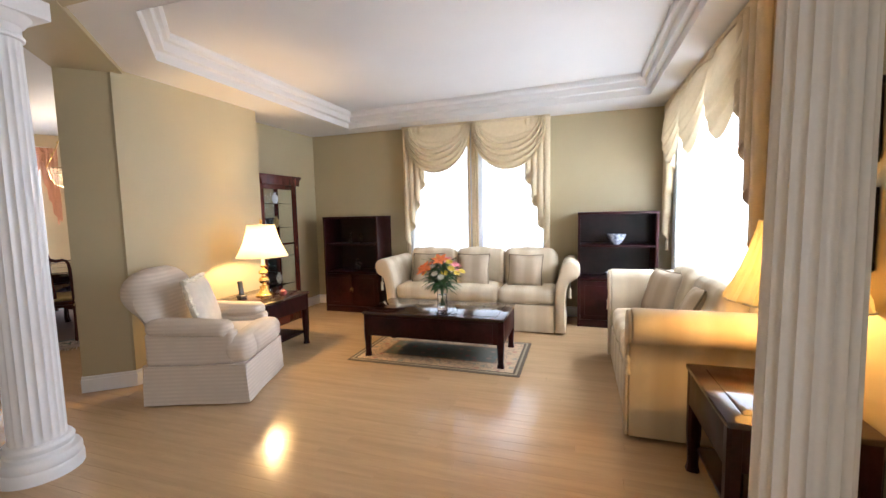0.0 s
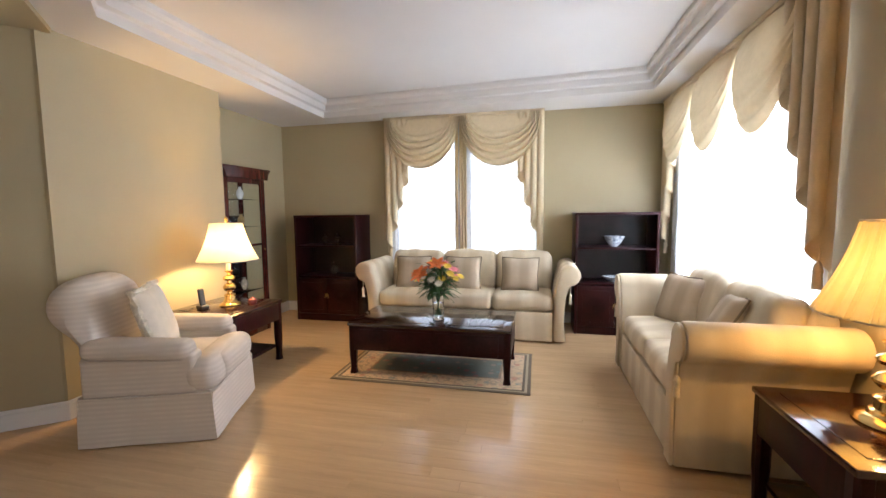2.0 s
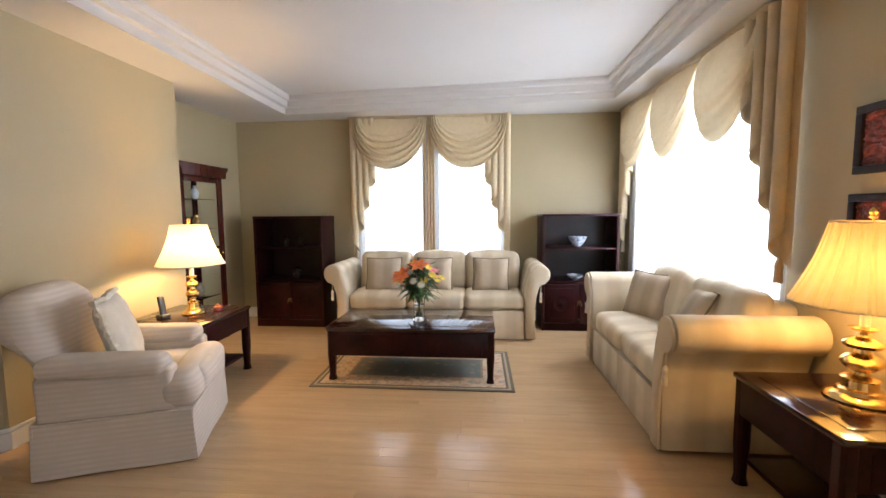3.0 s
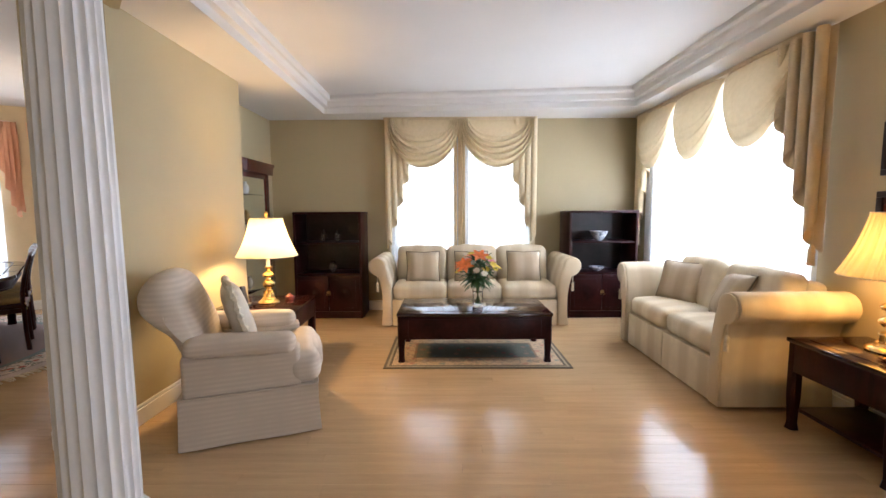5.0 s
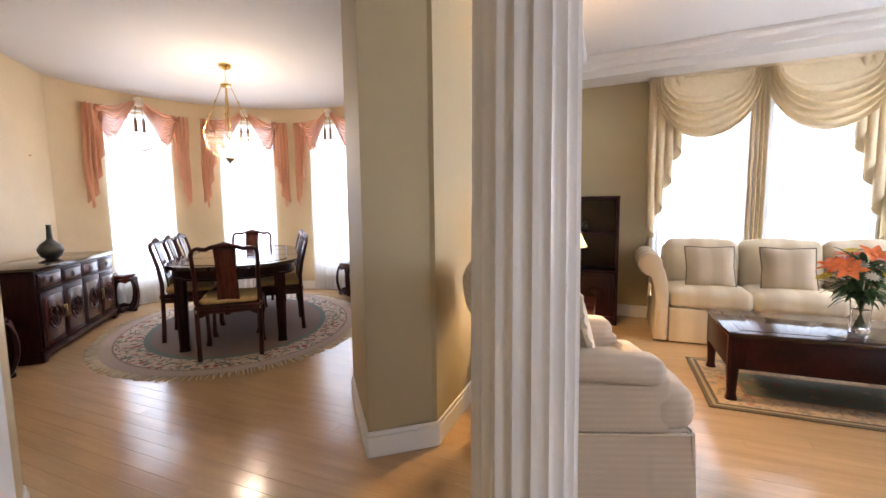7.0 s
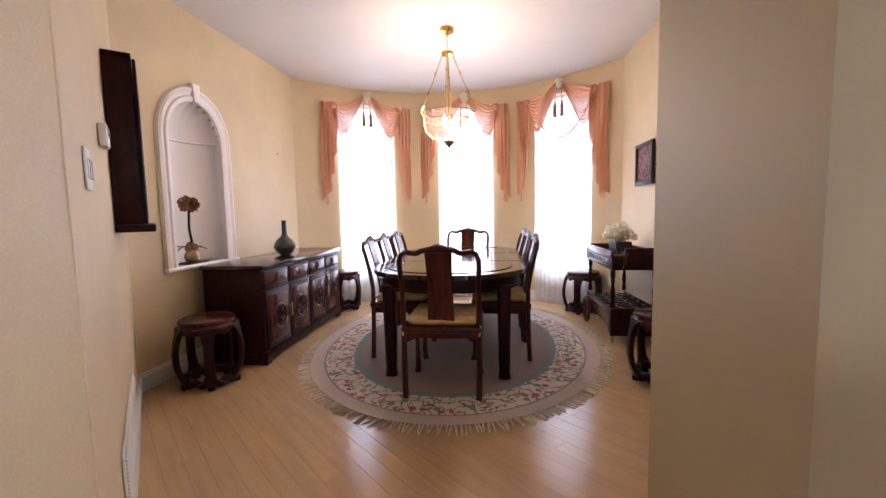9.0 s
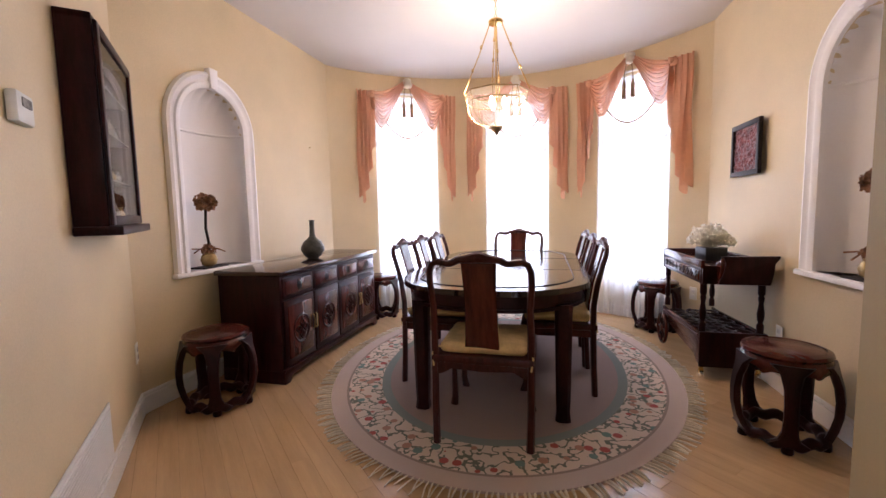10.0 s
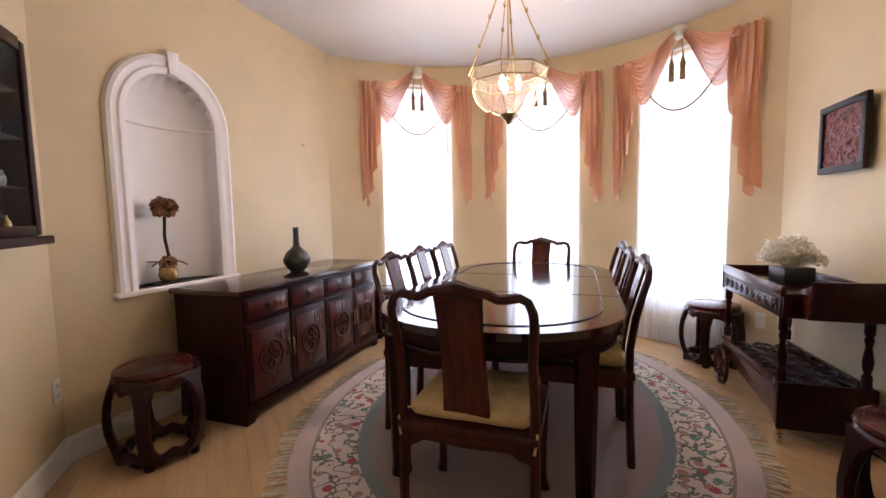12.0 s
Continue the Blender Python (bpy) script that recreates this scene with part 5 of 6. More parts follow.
sideboard(din(-1.39, 0.025, 0, -90))
vase = part("bottle_vase", lathe([(0.045, 0), (0.05, 0.008), (0.075, 0.03), (0.098, 0.075), (0.098, 0.10), (0.075, 0.145), (0.04, 0.175), (0.024, 0.195), (0.021, 0.25), (0.020, 0.32), (0.025, 0.33), (0.018, 0.33), (0.014, 0.30)], 36), DARK_GLAZE)
vase.matrix_world = din(-1.61, 0.0, 0.79)
tagged(vase, "dark green bottle vase with relief on the sideboard", "vase")


def drum_stool():
    ob = thing("drum_stool", pose(0, 0, 0), "dark red barrel-shaped wooden stool with open sides", "stool", "drum stools along the dining walls")
    part("seat", lathe([(0.0, 0.437), (0.15, 0.437), (0.176, 0.441), (0.184, 0.452), (0.178, 0.466), (0.158, 0.472), (0.152, 0.468), (0.146, 0.471), (0.0, 0.472)], 40, None, None, False), ROSE_RED, ob)

    def apron(u, v):
        a = 2 * math.pi * u
        scallop = 0.5 + 0.5 * math.cos(10 * a - 3.0)
        return (0.17 + 0.014 * math.sin(math.pi * v) + 0.008 * (1 - v)) * math.cos(a), (0.17 + 0.014 * math.sin(math.pi * v) + 0.008 * (1 - v)) * math.sin(a), 0.44 - (1 - v) * (0.058 + 0.018 * scallop ** 2)
    part("apron", sheet(apron, 80, 5, None, None, 0.02), ROSE_RED, ob)
    for i in range(5):
        a = 2 * math.pi * i / 5 + 0.3
        prof = [(0.168, 0.425), (0.184, 0.385), (0.202, 0.32), (0.211, 0.25), (0.209, 0.18), (0.196, 0.115), (0.18, 0.07), (0.17, 0.045)]
        part("stave", bar([(r * math.cos(a), r * math.sin(a), z) for r, z in prof], lambda k: 0.056 + 0.11 * abs(2 * k - 1) ** 3.6, 0.034, None, None, 0, (math.cos(a), math.sin(a), 0)), ROSEWOOD, ob)

    def ring(u, v):
        a = 2 * math.pi * u
        w = 2 * math.pi * v
        flat = 1 - 0.035 * (0.5 + 0.5 * math.cos(5 * a - 1.5 + math.pi))
        r = (0.162 + 0.026 * math.cos(w)) * flat
        return r * math.cos(a), r * math.sin(a), 0.045 + 0.028 * math.sin(w) + 0.008 * math.cos(10 * a - 3.0)
    part("foot_ring", sheet(ring, 80, 12), ROSEWOOD, ob)
    for i in range(5):
        a = 2 * math.pi * i / 5 + 0.3
        part("foot", lathe([(0.022, 0), (0.026, 0.008), (0.024, 0.034)], 12, None, pose(0.168 * math.cos(a), 0.168 * math.sin(a), 0)), ROSEWOOD, ob)
    return ob


stool = drum_stool()
stool.matrix_world = din(-1.635, -1.10)
for x, y, r in ((1.49, -0.85, 20), (-1.47, 1.16, 40), (1.38, 1.10, 10)):
    copy_thing(stool, din(x, y, 0, r))


def tea_cart(m):
    """A serving cart; local x along it with the handle end at -x, the carved front at +y."""
    ob = thing("serving_cart", m, "dark wooden serving cart with two spoked wheels", "serving cart")
    L, d = 0.90, 0.40
    part("top_tray", box(-L / 2, L / 2, -d / 2 + 0.012, d / 2 - 0.012, 0.762, 0.778, 0.003), POLISHED, ob)
    for s in (-1, 1):
        rail = part("top_rail", box(-L / 2 - 0.005, L / 2 + 0.005, s * d / 2, s * (d / 2 - 0.022), 0.757, 0.812, 0.006), ROSE_RED, ob)
        apron = part("apron", box(-L / 2 + 0.02, L / 2 - 0.01, s * (d / 2 - 0.006), s * (d / 2 - 0.022), 0.652, 0.757, 0.004), ROSEWOOD, ob)
        part("apron_panel", box(-L / 2 + 0.05, L / 2 - 0.05, s * (d / 2 - 0.008), s * (d / 2 - 0.001), 0.672, 0.742, 0.003), ROSE_RED, apron)
        for k in range(9):
            x = -L / 2 + 0.10 + k * (L - 0.2) / 8
            motif = lathe([(0, 0), (0.013, 0), (0.015, 0.004), (0.006, 0.008), (0, 0.008)], 8, None, pose(x, s * (d / 2 - 0.002), 0.707, -90 * s), False)
            for q in range(4):
                a = q * math.pi / 2
                lathe([(0, 0), (0.008, 0), (0.007, 0.006), (0, 0.006)], 6, motif, pose(x + 0.019 * math.cos(a), s * (d / 2 - 0.002), 0.707 + 0.019 * math.sin(a), -90 * s), False)
            part("carved_motif", motif, EBONY, apron)
    part("far_end_panel", box(L / 2 - 0.02, L / 2 + 0.004, -d / 2, d / 2, 0.652, 0.812, 0.006), ROSEWOOD, ob)
    # the flared handle board stands off the end on two curved cheeks
    flare = [(0.115, 0.845), (0.10, 0.835), (0.085, 0.80), (0.10, 0.73), (0.125, 0.665), (-0.165, 0.665), (-0.18, 0.74), (-0.185, 0.80), (-0.21, 0.835), (-0.212, 0.85)]
    part("handle_board", prism([(-y, z) for y, z in flare], -0.014, 0.014, None, pose(-L / 2 - 0.075, 0, 0, 0, 0, -90), 0.005), ROSEWOOD, ob)
    for y in (0.10, -0.15):
        part("cheek", prism([(-L / 2 - 0.075, 0.835), (-L / 2 - 0.075, 0.67), (-L / 2 + 0.02, 0.655), (-L / 2 + 0.02, 0.80), (-L / 2 - 0.02, 0.806)], y - 0.011, y + 0.011, None, None, 0.004), ROSE_RED, ob)
    part("near_end_panel", box(-L / 2 - 0.004, -L / 2 + 0.016, -d / 2 + 0.01, d / 2 - 0.01, 0.652, 0.775, 0.004), ROSEWOOD, ob)
    turned = [(0.021, 0.0), (0.021, 0.055), (0.013, 0.07), (0.019, 0.09), (0.022, 0.13), (0.013, 0.20), (0.019, 0.235), (0.014, 0.25), (0.021, 0.262), (0.021, 0.335)]
    for x in (-L / 2 + 0.035, L / 2 - 0.05):
        for y in (-d / 2 + 0.03, d / 2 - 0.03):
            part("post", lathe([(r, 0.325 + z) for r, z in turned], 16, None, pose(x, y, 0)), ROSEWOOD, ob)
    part("lower_tray", box(-L / 2 + 0.01, L / 2 - 0.02, -d / 2 + 0.015, d / 2 - 0.015, 0.235, 0.25, 0.003), ROSEWOOD, ob)
    for s in (-1, 1):
        board = part("side_board", prism([(-L / 2, 0.33), (-L / 2, 0.10), (-L / 2 + 0.05, 0.115), (-L / 2 + 0.10, 0.15), (-0.1, 0.165), (0.16, 0.19), (L / 2 - 0.02, 0.23), (L / 2 - 0.02, 0.31), (L / 2 - 0.10, 0.305)], s * d / 2 - 0.01, s * d / 2 + 0.01, None, pose(0, -s * 0.012, 0), 0.004), ROSE_RED, ob)
        part("bead", tube([(-L / 2 + 0.03, s * (d / 2 - 0.001), 0.30), (0, s * (d / 2 - 0.001), 0.285), (L / 2 - 0.06, s * (d / 2 - 0.001), 0.28)], 0.005, 6), ROSEWOOD, board)
    part("end_board", box(-L / 2 - 0.012, -L / 2 + 0.008, -d / 2 + 0.002, d / 2 - 0.002, 0.09, 0.33, 0.004), ROSEWOOD, ob)
    rack = part("bottle_rack", box(-L / 2 + 0.04, L / 2 - 0.06, -0.008, 0.008, 0.285, 0.30, 0.003), ROSEWOOD, ob)
    for i in range(5):
        for j in range(3):
            part("bottle_ring", tube([(-0.31 + i * 0.15 + 0.058 * math.cos(a * math.pi / 9), -0.125 + j * 0.125 + 0.052 * math.sin(a * math.pi / 9), 0.295) for a in range(18)], 0.009, 6, None, None, True), EBONY, rack)
    wx, wz = L / 2 - 0.11, 0.134
    for s in (-1, 1):
        y = s * (d / 2 + 0.022)
        wh = part("wheel", tube([(wx + 0.12 * math.cos(a * math.pi / 16), y, wz + 0.12 * math.sin(a * math.pi / 16)) for a in range(32)], 0.014, 8, None, None, True), ROSE_RED, ob, "spoked wooden wheel")
        for a in range(8):
            part("spoke", tube([(wx + 0.02 * math.cos(a * math.pi / 4), y, wz + 0.02 * math.sin(a * math.pi / 4)), (wx + 0.07 * math.cos(a * math.pi / 4), y, wz + 0.07 * math.sin(a * math.pi / 4)), (wx + 0.115 * math.cos(a * math.pi / 4), y, wz + 0.115 * math.sin(a * math.pi / 4))], lambda k: 0.005 + 0.005 * math.sin(math.pi * k), 6), ROSEWOOD, wh)
        part("hub", lathe([(0.026, -0.014), (0.032, 0.0), (0.022, 0.014)], 14, None, pose(wx, y, wz, 90)), ROSE_RED, wh)
        part("caster", lathe([(0.010, -0.011), (0.026, -0.011), (0.028, 0), (0.026, 0.011), (0.010, 0.011)], 18, None, pose(-L / 2 + 0.035, s * (d / 2 - 0.03), 0.028, 90)), CHROME, ob, "small steel caster")
        part("caster_fork", box(-L / 2 + 0.023, -L / 2 + 0.047, s * (d / 2 - 0.03) - 0.014, s * (d / 2 - 0.03) + 0.014, 0.034, 0.10, 0.004), BRASS, ob)
    part("axle", tube([(wx, -d / 2 - 0.02, wz), (wx, d / 2 + 0.02, wz)], 0.009, 8), EBONY, ob)
    for s in (-1, 1):
        part("axle_block", prism([(wx - 0.05, 0.24), (wx - 0.025, 0.12), (wx + 0.025, 0.12), (wx + 0.05, 0.24)], s * (d / 2 - 0.035) - 0.012, s * (d / 2 - 0.035) + 0.012, None, None, 0.003), ROSEWOOD, ob)
    return ob


tea_cart(din(1.54, 0.31, 0, 90))
rng = random.Random(11)
pot = thing("flower_pot", din(1.52, 0.22, 0.778, 8), "square black pot of ivory artificial flowers on the cart", "flower pot")
part("pot", box(-0.075, 0.075, -0.075, 0.075, 0, 0.09, 0.004), BLACK, pot)
for i in range(54):
    a, r = rng.uniform(0, 6.28), 0.135 * math.sqrt(rng.random())
    z = 0.115 + 0.14 * rng.random() * (1 - r * 3.0)
    t = blossom(bmesh.new(), (r * math.cos(a), r * math.sin(a), z), 0.036, 12, rng, 2, 0.62)
    tube([(0.02 * math.cos(a), 0.02 * math.sin(a), 0.09), (r * math.cos(a), r * math.sin(a), z)], 0.003, 5, t)
    part("flower", t, IVORY, pot, "ivory bloom")


def chandelier(m):
    ob = thing("chandelier", m, "lit brass pendant with a faceted glass bowl on rods", "chandelier")
    part("canopy", lathe([(0.0, 0), (0.02, -0.05), (0.055, -0.035), (0.065, -0.012), (0.065, 0)][::-1], 28, None, None, False), BRASS, ob)
    chain = bmesh.new()
    for k in range(6):
        z = -0.06 - k * 0.028
        mm = pose(0, 0, z, 90, 0, 90 * (k % 2))
        tube([(0.008 * math.cos(a * math.pi / 5), 0.016 * math.sin(a * math.pi / 5), 0) for a in range(10)], 0.0025, 5, chain, mm, True)
    part("chain", chain, BRASS, ob)
    part("hub", lathe([(0.012, -0.235), (0.05, -0.225), (0.055, -0.21), (0.05, -0.20), (0.012, -0.19)], 24), BRASS, ob)
    n, R, rz = 8, 0.235, -0.72
    ring = [(R * math.cos(2 * math.pi * i / n), R * math.sin(2 * math.pi * i / n)) for i in range(n)]
    for i in range(0, n, 2):
        x, y = ring[i]
        part("rod", tube([(x * 0.18, y * 0.18, -0.215), (x * 0.55, y * 0.55, -0.44), (x * 1.05, y * 1.05, rz + 0.01)], 0.0045, 6), BRASS, ob)
        for k in (0.33, 0.66):
            part("knuckle", lathe([(0.004, -0.014), (0.009, -0.008), (0.009, 0.008), (0.004, 0.014)], 8, None, pose(x * (0.18 + 0.87 * k), y * (0.18 + 0.87 * k), -0.215 + (rz + 0.225) * k)), BRASS, ob)
    part("stem", tube([(0, 0, -0.23), (0, 0, -0.80)], 0.006, 8), BRASS, ob)
    levels = [(0.235, rz), (0.222, rz - 0.068), (0.217, rz - 0.11), (0.195, rz - 0.165), (0.15, rz - 0.212), (0.06, rz - 0.25)]
    for li in range(2):
        (r0, z0), (r1, z1) = levels[li], levels[li + 1]
        part("rim", tube([(r0 * x / R, r0 * y / R, z0) for x, y in ring], 0.005, 6, None, None, True), OLD_BRASS, ob)
    for i in range(n):
        a0, a1 = 2 * math.pi * i / n, 2 * math.pi * (i + 1) / n
        part("rib", tube([(r * math.cos(a0), r * math.sin(a0), z) for r, z in levels], 0.003, 6), OLD_BRASS, ob)
        g = bmesh.new()
        for (r0, z0), (r1, z1) in zip(levels[1:], levels[2:]):
            v = [g.verts.new((r * math.cos(a), r * math.sin(a), z)) for r, z, a in ((r0, z0, a0), (r0, z0, a1), (r1, z1, a1), (r1, z1, a0))]
            g.faces.new(v)
        pane = part("pane", g, PENDANT, ob, "etched glass bowl pane", 60)
        pane.visible_shadow = False
        g = bmesh.new()
        (r0, z0), (r1, z1) = levels[0], levels[1]
        g.faces.new([g.verts.new((r * math.cos(a), r * math.sin(a), z)) for r, z, a in ((r0, z0, a0), (r0, z0, a1), (r1, z1, a1), (r1, z1, a0))])
        band = part("band_pane", g, CLEAR_BAND, ob, "clear glass band pane")
        band.visible_shadow = False
    part("finial", lathe([(0.0, rz - 0.31), (0.012, rz - 0.30), (0.02, rz - 0.285), (0.035, rz - 0.275), (0.04, rz - 0.262), (0.05, rz - 0.25), (0.045, rz - 0.24), (0.0, rz - 0.24)], 20, None, None, False), OLD_BRASS, ob)
    for i in range(3):
        a = 2 * math.pi * i / 3
        part("bulb", lathe([(0.008, 0), (0.016, 0.03), (0.017, 0.045), (0.010, 0.07), (0.002, 0.09)], 12, None, pose(0.06 * math.cos(a), 0.06 * math.sin(a), rz - 0.11)), BULB, ob, "lit candle bulb")
    return ob


PENDANT = cloth_sheer("etched_glass", (0.97, 0.97, 0.96), 0.965, 0.6)
CLEAR_BAND = cloth_sheer("thin_glass", (0.96, 0.96, 0.95), 0.965, 0.5)
chandelier(DIN @ pose(-0.02, 0.0, HIGH))
lamp("POINT", DIN @ pose(-0.02, 0.0, HIGH - 0.74), 54, (1.0, 0.75, 0.48), (0.07,))


def peach_set(m, i):
    """Two sheer swags from a knot, tails at both sides, cord and tassels. Local x along the wall, -y into the room, z up from the floor."""
    ob = thing("peach_swag_curtain", m, "peach sheer swags tied in a knot above the window", "curtain", "peach curtains in the bow")
    rng = random.Random(40 + i)
    part("rod", tube([(-0.52, 0.0, 2.55), (0.52, 0.0, 2.55)], 0.012, 8), TRIM, ob)
    knot = bmesh.new()
    pad(0.10, 0.09, 0.12, 0.045, 0.0, 0.016, knot, pose(0, -0.08, 2.655, 0, 0, 10))
    pad(0.08, 0.08, 0.08, 0.035, 0.0, 0.012, knot, pose(0.02, -0.105, 2.63, 20, 30, 40))
    part("knot", knot, IVORY, ob, "cream fabric rosette")
    for s in (-1, 1):
        wob = rng.uniform(0, 6)

        def swag(u, v, s=s, wob=wob):
            x = 0.02 + 0.40 * u + 0.03 * v * math.sin(math.pi * u)
            top = 2.68 - 0.15 * u - 0.035 * math.sin(math.pi * u)
            hang = (0.07 + 0.08 * u) + 0.30 * math.sin(math.pi * u ** 1.35) ** 1.05
            ph = 10 * v + 0.35 * math.sin(4 * u + wob) + 0.15 * math.sin(11 * u + 2 * wob)
            fold = (0.5 + 0.5 * math.sin(2 * math.pi * ph)) ** 2
            body = math.sin(math.pi * min(1, 0.12 + 0.88 * v))
            y = -0.05 - 0.06 * body - 0.034 * fold * (0.35 + 0.65 * math.sin(math.pi * (0.1 + 0.8 * u)))
            return (s * x, y, top - hang * v ** 0.9)
        part("swag", sheet(swag, 30, 110), PEACH, ob, smooth=80)
        rose = bmesh.new()
        pad(0.085, 0.07, 0.085, 0.04, 0.0, 0.018, rose, pose(s * 0.42, -0.11, 2.50, 0, 0, 15))
        pad(0.06, 0.05, 0.06, 0.028, 0.0, 0.014, rose, pose(s * 0.41, -0.14, 2.505, 30, 0, 40))
        part("side_rosette", rose, PEACH, ob)

        def tail(u, v, s=s, wob=wob):
            w = 0.225 - 0.035 * v
            ph = 2 * math.pi * (4.5 * u + 0.10 * math.sin(3 * v + wob))
            x = 0.355 + w * u + 0.022 * math.sin(ph + 1.6 * v) * (0.4 + v) + 0.035 * v + 0.007 * math.sin(29 * u - 6 * v + wob)
            y = -0.075 + (0.026 + 0.014 * math.sin(6 * u + 3 * v + wob)) * math.cos(ph) + 0.006 * math.sin(37 * u + 5 * v)
            step = 0.5 + 0.5 * math.sin(ph + 0.6)
            L = 0.40 + 0.80 * min(1, u / 0.7) ** 0.8 + 0.06 * step - 0.35 * max(0, u - 0.75)
            return (s * x, y - 0.01 * v, 2.545 - L * v)
        part("tail", sheet(tail, 90, 24), PEACH, ob, smooth=80)
        c = tube([(s * 0.025, -0.10, 2.60), (s * 0.04, -0.105, 2.52), (s * 0.045, -0.105, 2.45)], 0.004, 6)
        lathe([(0.0, 2.26), (0.024, 2.262), (0.019, 2.36), (0.022, 2.37), (0.022, 2.385), (0.012, 2.42), (0.004, 2.45)], 12, c, pose(s * 0.045, -0.105, 0))
        part("tassel", c, TASSEL, ob, "brown tassel")
    part("cord", tube([(-0.33 + 0.66 * k / 20, -0.06, 2.33 - 0.30 * (1 - (2 * k / 20 - 1) ** 2)) for k in range(21)], 0.009, 6), TASSEL, ob, "thin twisted cord")
    return ob


for i, w in enumerate(WIN_ANGLES):
    x, y = bow_point(w, BOW[2] - 0.05)
    peach_set(DIN @ pose(x, y, 0, 0, 0, -w), i)
    x, y = bow_point(w, BOW[2] - 0.075)
    sheer(DIN @ pose(x, y, 2.50, 0, 0, -w), 0.74, 2.48, 10)


def carved_picture(m, w, h, label):
    ob = thing("carved_picture", m, label, "wall art", "carved wooden pictures")
    for x0, x1, z0, z1 in ((-w / 2, w / 2, 0, 0.035), (-w / 2, w / 2, h - 0.035, h), (-w / 2, -w / 2 + 0.035, 0.035, h - 0.035), (w / 2 - 0.035, w / 2, 0.035, h - 0.035)):
        part("frame_side", box(x0, x1, -0.028, -0.002, z0, z1, 0.004), EBONY, ob)
    t = sheet(lambda u, v: (-w / 2 + 0.034 + (w - 0.068) * u, -0.012 - 0.016 * max(0, noise.noise(Vector((u * 9, v * 9, w * 9)))) - 0.008 * noise.noise(Vector((u * 22, v * 22, 2))), 0.034 + (h - 0.068) * v), 64, 64)
    part("relief", t, REDLACQUER, ob, "red-brown carved relief", 60)
    return ob


carved_picture(din(1.735, 0.235, 1.38, -90), 0.42, 0.375, "square carved red wooden relief in a black frame")

# ------------------------------------------------------------------ small things
# the entry wall of the dining room: local x along it, y into the room
ea, eb = Vector((-4.83, 1.265, 0)), Vector((*dw(*A0), 0))
ed = (eb - ea).normalized()


def on_entry(s, z):
    p = ea + ed * s
    ang = math.degrees(math.atan2(ed.y, ed.x))
    return pose(p.x, p.y, z, 0, 0, ang)


sb = thing("shadow_box", on_entry(1.535, 1.13), "dark wooden wall cabinet with a glazed front and miniatures", "wall cabinet")
w, h, d = 0.62, 0.78, 0.11
for nm, (x0, x1, z0, z1) in (("side", (-w / 2, -w / 2 + 0.025, 0, h)), ("side", (w / 2 - 0.025, w / 2, 0, h)), ("top", (-w / 2, w / 2, h - 0.025, h + 0.004))):
    part(nm, box(x0, x1, -d, -0.002, z0, z1, 0.004), ROSEWOOD, sb)
part("ledge", box(-w / 2 - 0.012, w / 2 + 0.025, -d - 0.045, -0.002, -0.025, 0.010, 0.006), ROSEWOOD, sb)
part("back_panel", box(-w / 2 + 0.02, w / 2 - 0.02, -0.02, -0.004, 0.01, h - 0.02, 0), VELVET, sb)
fr = bmesh.new()
for x0, x1, z0, z1 in ((-w / 2, -w / 2 + 0.04, 0.012, h - 0.02), (w / 2 - 0.04, w / 2, 0.012, h - 0.02), (-w / 2 + 0.04, w / 2 - 0.04, 0.012, 0.05), (-w / 2 + 0.04, w / 2 - 0.04, h - 0.06, h - 0.02)):
    box(x0, x1, -d - 0.016, -d - 0.002, z0, z1, 0.004, fr)
dr = part("door", fr, ROSEWOOD, sb)
g = part("pane", box(-w / 2 + 0.03, w / 2 - 0.03, -d - 0.009, -d - 0.006, 0.04, h - 0.05, 0), CURIO_GLASS, dr)
g.visible_shadow = False
for z in (0.2, 0.39, 0.57):
    part("shelf", box(-w / 2 + 0.022, w / 2 - 0.022, -d + 0.012, -0.02, z - 0.006, z, 0), ROSEWOOD, sb)
rng = random.Random(5)
for z in (0.013, 0.2, 0.39, 0.57):
    for k in range(5):
        o = ornament("miniature", 0, 0, 0, rng.uniform(0.014, 0.022), rng.uniform(0.05, 0.10), rng.choice([OLD_BRASS, BLUEWARE, PEWTER, PEWTER]), "tiny glazed vase inside the wall cabinet", 0, "miniature")
        o.matrix_world = on_entry(1.535, 1.13) @ pose(-0.22 + 0.11 * k, -0.055, z)
        tagged(o, group="miniatures in the wall cabinet")

th = thing("thermostat", on_entry(0.82, 1.43), "small ivory wall thermostat", "thermostat")
part("case", box(-0.055, 0.055, -0.03, -0.002, 0, 0.085, 0.008), PLASTIC, th)
part("dial", box(-0.03, 0.03, -0.034, -0.028, 0.045, 0.07, 0.002), PEWTER, th)
sw = thing("light_switch", on_entry(0.34, 1.25), "white double rocker switch plate", "light switch")
part("plate", box(-0.058, 0.058, -0.008, -0.002, 0, 0.115, 0.003), PLASTIC, sw)
for s in (-1, 1):
    part("rocker", box(s * 0.024 - 0.015, s * 0.024 + 0.015, -0.012, -0.006, 0.03, 0.085, 0.002), PORCELAIN, sw)
vg = thing("wall_vent", on_entry(1.0, 0.14), "white metal air return grille above the baseboard", "vent")
part("frame", box(-0.46, 0.46, -0.010, -0.002, 0, 0.24, 0.003), TRIM, vg)
first_slat = part("slat", box(-0.43, 0.43, -0.016, -0.009, 0.02, 0.028, 0.001), TRIM, vg)
for k in range(1, 14):
    again(first_slat, pose(0, 0, 0.0148 * k), vg)


